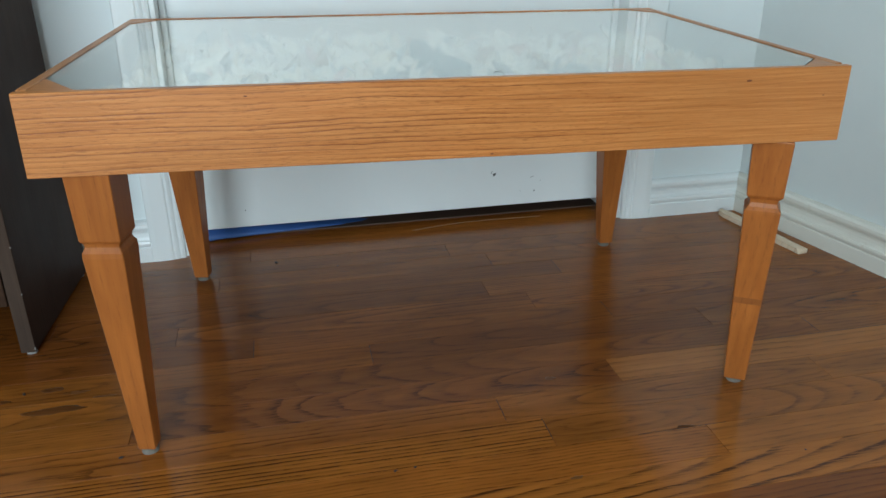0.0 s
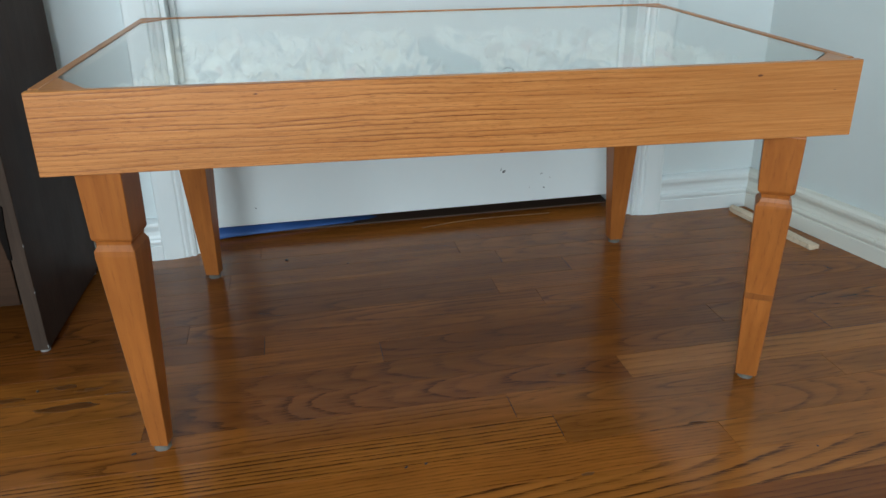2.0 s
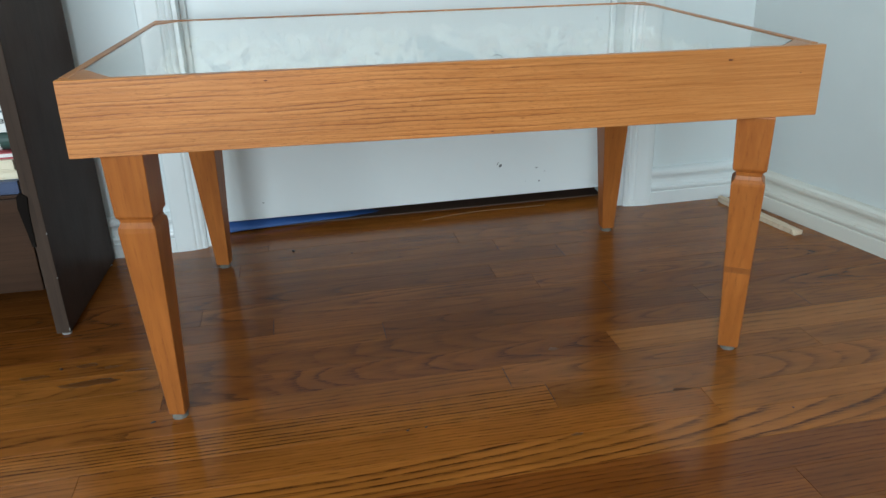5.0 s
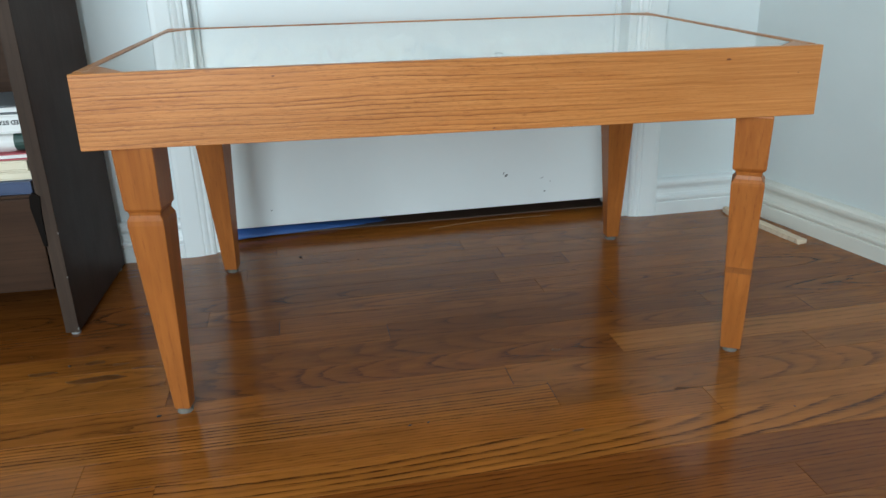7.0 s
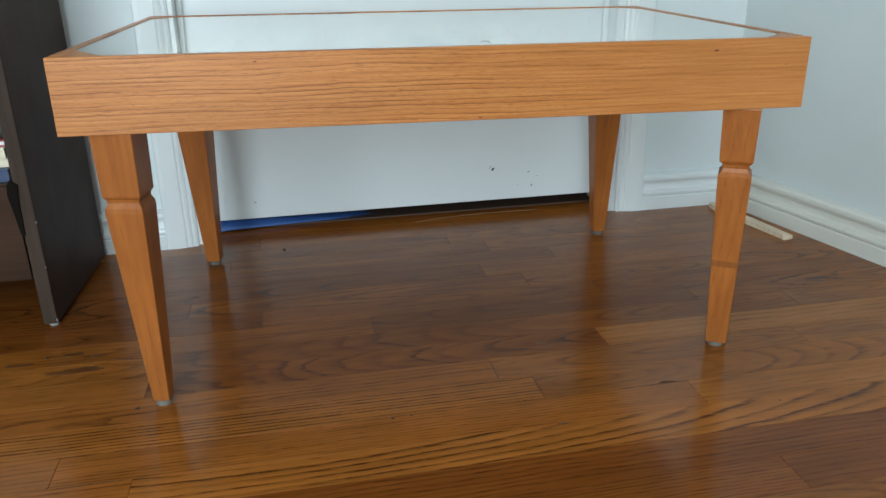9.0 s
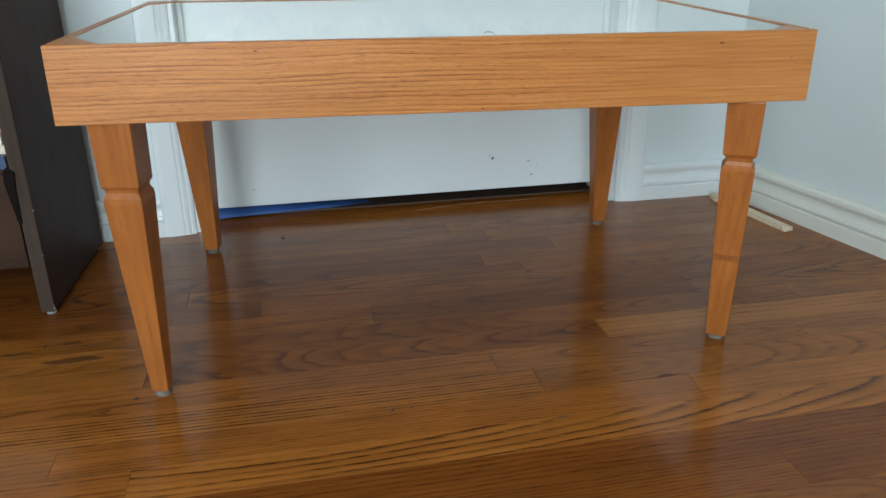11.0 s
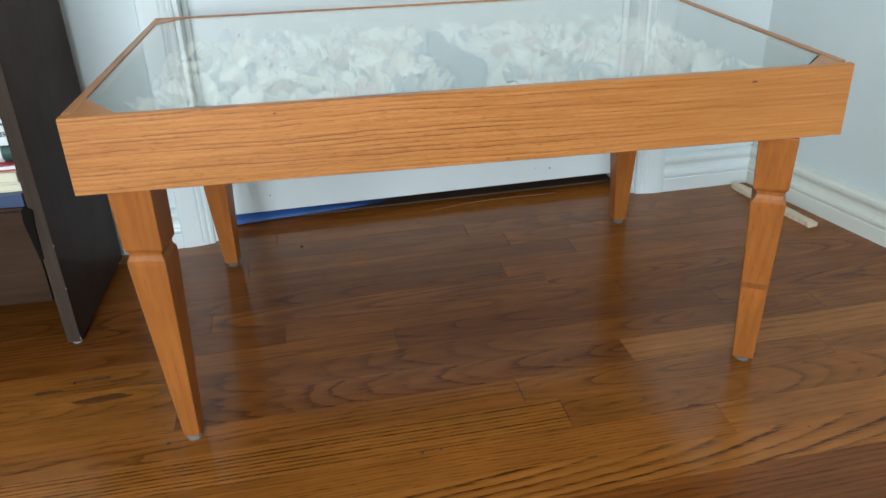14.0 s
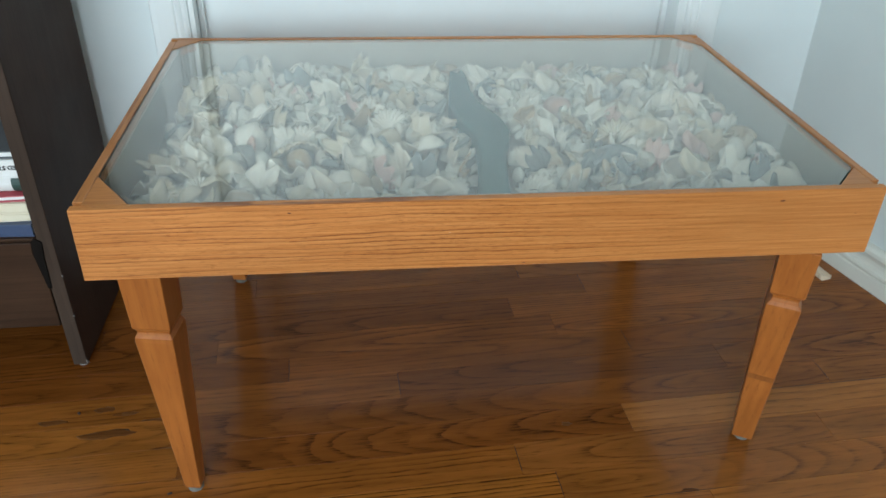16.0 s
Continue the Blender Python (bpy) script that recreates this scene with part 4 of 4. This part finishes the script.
for x, y, s in ((-0.272, 0.636, 0.0048), (-0.628, 0.216, 0.0036), (-0.148, 0.598, 0.0022), (-0.452, 0.035, 0.0035), (0.444, 0.072, 0.003), (0.020, 0.500, 0.0012), (-0.098, -0.053, 0.0026), (-0.072, -0.050, 0.0024), (0.44, -0.102, 0.0018)):
    crumb(x, y, s, x * 13 + 2, "dark crumb of dirt lying on the oak floor")
for x, y, w, h in ((-0.588, 0.222, 0.017, 0.006), (-0.553, 0.209, 0.019, 0.0045), (-0.507, 0.192, 0.018, 0.0026), (-0.574, 0.164, 0.044, 0.009), (-0.665, 0.198, 0.022, 0.006), (0.307, -0.027, 0.013, 0.0035), (0.157, 0.123, 0.008, 0.0045), (0.127, -0.104, 0.009, 0.003)):
    MARKS.append((x, y, w, h))
hair = [T @ Vector((0.043 + 0.006 * math.cos(a), 0.010 + 0.003 * a * 0.3, TOP + 0.001 + 0.0035 * math.sin(a))) for a in [i * 0.3 for i in range(10)]]
tagged(link("hair", tube(hair, 0.00035, 5), CRUMB, None), "short dark curled hair lying on the table rim", "hair")
straw = [B @ Vector((0.06 + 0.30 * t, 0.755 + 0.012 * math.sin(t * 4) + 0.02 * t, 0.002 + 0.004 * t * t)) for t in [i / 14 for i in range(15)]]
tagged(link("straw", tube(straw, 0.0006, 5), STRAW, None), "thin pale splinter lying along the door's threshold", "splinter")

# ---- the floor: oak strips ----
W, V0 = 0.0645, 0.0205
floor = thing("floor", pose(0, 0, 0), "varnished red-brown oak strip floor with worn joints", "floor", kind="structure")
# Joints near -0.45 in rows 1 to 3 are added for the change of tone.
JOINTS = {9: (0.113,), 8: (-0.35, 0.186), 7: (0.309,), 6: (-0.62, 0.145), 5: (-0.410, 0.214), 4: (-0.282, 0.336), 3: (-0.46, -0.0955, 0.490), 2: (-0.455, 0.652), 1: (-0.445, 0.267), 0: (-0.95, 0.068, 0.582),
          -1: (0.118,), -2: (-0.528, 0.335), -3: (-0.430,), -4: (-0.55, 0.72), -5: (0.36,), -6: (-0.15, 0.70), -7: (0.25,)}
# Strip tones, with light left of the table and shade under things mixed in.
TONES_AND_SHADE = {(1, 0): (1.30, 1.36, 1.22), (0, 0): (1.34, 1.38, 1.2), (3, 0): (1.22, 1.26, 1.15), (1, 2): (1.58, 1.78, 1.98), (1, 1): (0.88, 0.84, 0.86), (0, 1): (1.17, 1.18, 1.09), (0, 2): (1.12, 1.18, 1.28), (0, 3): (1.28, 1.38, 1.50), (-1, 0): (1.50, 1.58, 1.38), (-1, 1): (1.28, 1.35, 1.38),
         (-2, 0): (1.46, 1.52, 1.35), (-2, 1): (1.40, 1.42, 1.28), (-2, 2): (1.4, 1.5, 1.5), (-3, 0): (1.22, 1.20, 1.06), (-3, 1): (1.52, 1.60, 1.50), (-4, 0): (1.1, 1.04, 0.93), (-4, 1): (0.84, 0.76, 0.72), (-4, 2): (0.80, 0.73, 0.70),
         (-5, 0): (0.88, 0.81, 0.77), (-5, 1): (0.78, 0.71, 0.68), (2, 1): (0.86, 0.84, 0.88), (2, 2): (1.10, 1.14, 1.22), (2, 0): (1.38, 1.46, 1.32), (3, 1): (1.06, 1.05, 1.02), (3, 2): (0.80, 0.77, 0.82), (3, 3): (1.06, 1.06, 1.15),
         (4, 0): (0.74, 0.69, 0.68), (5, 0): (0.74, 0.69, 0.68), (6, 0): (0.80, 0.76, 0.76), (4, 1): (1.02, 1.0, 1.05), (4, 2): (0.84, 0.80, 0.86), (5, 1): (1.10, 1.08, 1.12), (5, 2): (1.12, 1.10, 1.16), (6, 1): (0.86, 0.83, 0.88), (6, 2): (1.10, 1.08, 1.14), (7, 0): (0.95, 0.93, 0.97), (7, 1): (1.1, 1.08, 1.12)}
# how the best seen strips are cut: ring centre along and across, slant, ring spacing, warp, strength
GRAIN = {(1, 1): (0.31, 0.004, 0.17, 0.0098, 0.0100, 0.95), (0, 2): (0.37, 0.0, 0.115, 0.0080, 0.0040, 0.62), (0, 1): (-0.16, -0.020, 0.06, 0.0105, 0.0080, 0.8), (-1, 0): (0.0, 0.12, 0.0, 0.0076, 0.0016, 1.9),
         (-1, 1): (0.196, 0.004, 0.20, 0.0098, 0.0028, 0.6), (-2, 1): (0.0, 0.11, 0.0, 0.0062, 0.0050, 0.75), (-2, 2): (0.2, 0.03, 0.06, 0.0110, 0.0060, 0.4), (-3, 1): (-0.27, 0.060, 0.135, 0.0120, 0.0030, 1.5), (1, 2): (0.0, 0.08, 0.02, 0.0150, 0.0060, 0.6),
         (2, 1): (0.50, 0.006, 0.13, 0.0095, 0.0060, 0.65), (3, 1): (-0.40, 0.0, 0.06, 0.0090, 0.0080, 0.6), (-4, 1): (0.0, 0.09, 0.02, 0.0090, 0.0060, 0.8), (-2, 0): (-0.9, 0.05, 0.05, 0.0090, 0.0040, 0.8),
         (-3, 0): (-0.6, 0.06, 0.05, 0.0090, 0.0040, 0.8), (0, 3): (0.72, 0.0, 0.10, 0.0110, 0.0060, 0.5), (2, 2): (0.75, 0.01, 0.12, 0.0090, 0.0060, 0.7), (2, 0): (-0.9, 0.0, 0.10, 0.0100, 0.0090, 0.8)}


def strip_mesh(length):
    """One strip, with eased edges, its origin in the middle of its top."""
    c, gap = 0.00028, 0.0002
    x, y = length / 2 - gap, W / 2 - gap
    co = [(sx * (x - i), sy * (y - i), z) for i, z in ((c, 0.0), (0, -c), (0, -0.011)) for sx, sy in ((-1, -1), (1, -1), (1, 1), (-1, 1))]
    faces = [(0, 1, 2, 3)] + [(4 * k + j, 4 * k + 4 + j, 4 * k + 4 + (j + 1) % 4, 4 * k + (j + 1) % 4) for k in range(2) for j in range(4)]
    data = bpy.data.meshes.new("strip")
    data.from_pydata(co, [], faces)
    data.update()
    return data, co, faces


def set_grain(data, rows):
    """Writes each vertex's cut and ring values into the mesh."""
    for key, at in (("cut", 0), ("ring", 3)):
        layer = data.attributes.new(key, "FLOAT_VECTOR", "POINT")
        layer.data.foreach_set("vector", [x for row in rows for x in row[at:at + 3]])


def any_grain(length):
    """A cut at random: rings far apart or close, straight or arched."""
    if fr.random() < 0.4:
        return (0.0, fr.choice((-1, 1)) * fr.uniform(0.05, 0.12), fr.uniform(0.0, 0.03), fr.uniform(0.0045, 0.008), fr.uniform(0.002, 0.006), fr.uniform(0.5, 0.9))
    return (fr.uniform(-0.5, 0.5) * length, fr.uniform(-0.02, 0.02), fr.uniform(0.05, 0.14), fr.uniform(0.007, 0.011), fr.uniform(0.004, 0.008), fr.uniform(0.45, 0.85))


U0, U1 = -1.15, 1.35
far_co, far_faces, far_grain = [], [], []
fr = random.Random(11)
for row in range(-48, 15):  # from the window wall to the door
    vmid = V0 + (row + 0.5) * W
    near = -10 <= row <= 9
    if near:
        cuts = sorted(JOINTS.get(row, (fr.uniform(-0.5, 0.5),)))
        cuts = [U0] + list(cuts) + [U1]
        outer = [(LEFT - 0.15, U0), (U1, 2.4)]
    else:
        cuts = []
        u = LEFT - 0.15
        outer = []
        while u < 2.4:
            nxt = u + fr.uniform(0.5, 1.3)
            outer.append((u, nxt))
            u = nxt
    for k, (a, b) in enumerate(zip(cuts, cuts[1:])):
        data, _, _ = strip_mesh(b - a)
        data.materials.append(OAK_FLOOR)
        ob = new("strip", data)
        ob.parent = floor
        ob.matrix_local = B @ pose((a + b) / 2, vmid, 0)
        g = GRAIN.get((row, k))
        g = (g[0] - (a + b) / 2, *g[1:]) if g else any_grain(b - a)
        set_grain(data, [g] * len(data.vertices))
        ob.color = (*TONES_AND_SHADE.get((row, k), (1, 1, 1)), 1.0)
    wall_u = 0.786 + (0.775 - vmid) * 0.257 + 0.06
    for a, b in outer:
        b = min(b, wall_u)
        if b - a < 0.05:
            continue
        data, co, faces = strip_mesh(b - a)
        bpy.data.meshes.remove(data)
        at = len(far_co)
        far_co += [tuple(B @ Vector((x + (a + b) / 2, y + vmid, z))) for x, y, z in co]
        far_grain += [(at * 0.37 % 1.4 - 0.7, 0.0, 0.08, 0.008, 0.006, 0.7)] * len(co)
        far_faces += [tuple(i + at for i in f) for f in faces]
data = bpy.data.meshes.new("strips_beyond")
data.from_pydata(far_co, [], far_faces)
set_grain(data, far_grain)
data.materials.append(OAK_FLOOR)
rest = new("strips_beyond", data)
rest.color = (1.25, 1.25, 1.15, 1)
rest.parent = floor
tagged(rest, kind="stuff")
# open joints: long ones between two rows, short ones at strip ends
CRACK = paint("dark_open_joint", (0.016, 0.008, 0.004), 0.9)
for u0, u1, row in ((0.46, 0.95, 2), (0.235, 0.365, -1), (-0.526, -0.435, -2)):
    wedge = prism([(u0, -0.0002), ((u0 + u1) / 2, -0.0007), (u1, -0.0004), (u1, 0.0003), ((u0 + u1) / 2, 0.0006), (u0, 0.0002)], -0.003, 0.00012)
    part("open_joint", moved(wedge, B @ pose(0, V0 + row * W, 0)), CRACK, floor, "dark open joint between two strips")
for u, row, a, b in ((0.652, 2, 0.05, 1.0), (-0.0955, 3, 0.1, 0.95), (0.309, 7, 0.0, 1.0), (0.068, 0, 0.1, 0.9), (0.118, -1, 0.25, 1.0), (0.336, 4, 0.1, 1.0), (-0.282, 4, 0.0, 0.9), (0.186, 8, 0.0, 0.45)):
    end = prism([(-0.0003, a * W), (0.0004, a * W), (0.0008, (a + b) / 2 * W), (0.0004, b * W), (-0.0004, b * W), (-0.0005, (a + b) / 2 * W)], -0.003, 0.00012)
    part("open_joint", moved(end, B @ pose(u, V0 + row * W, 0)), CRACK, floor, "dark open joint at a strip's end")
# dark figure in one of the strips beside the bookcase
for n, (x, y, w, h) in enumerate(MARKS):
    bm = bmesh.new()
    bmesh.ops.create_icosphere(bm, subdivisions=3, radius=1.0)
    for v in bm.verts:
        v.co.y += 0.35 * noise.noise(Vector((v.co.x * 1.6 + n * 7, 0, 0)))
        v.co *= 1 + 0.3 * noise.noise(v.co * 1.7 + Vector((n * 5, 0, 0)))
    part("grain_mark", moved(bm, B @ Matrix.Translation(B.inverted() @ Vector((x, y, 0))) @ Matrix.Diagonal((w, h, 0.00012, 1))), FIGURE, floor, "dark brown figure in the wood", True)
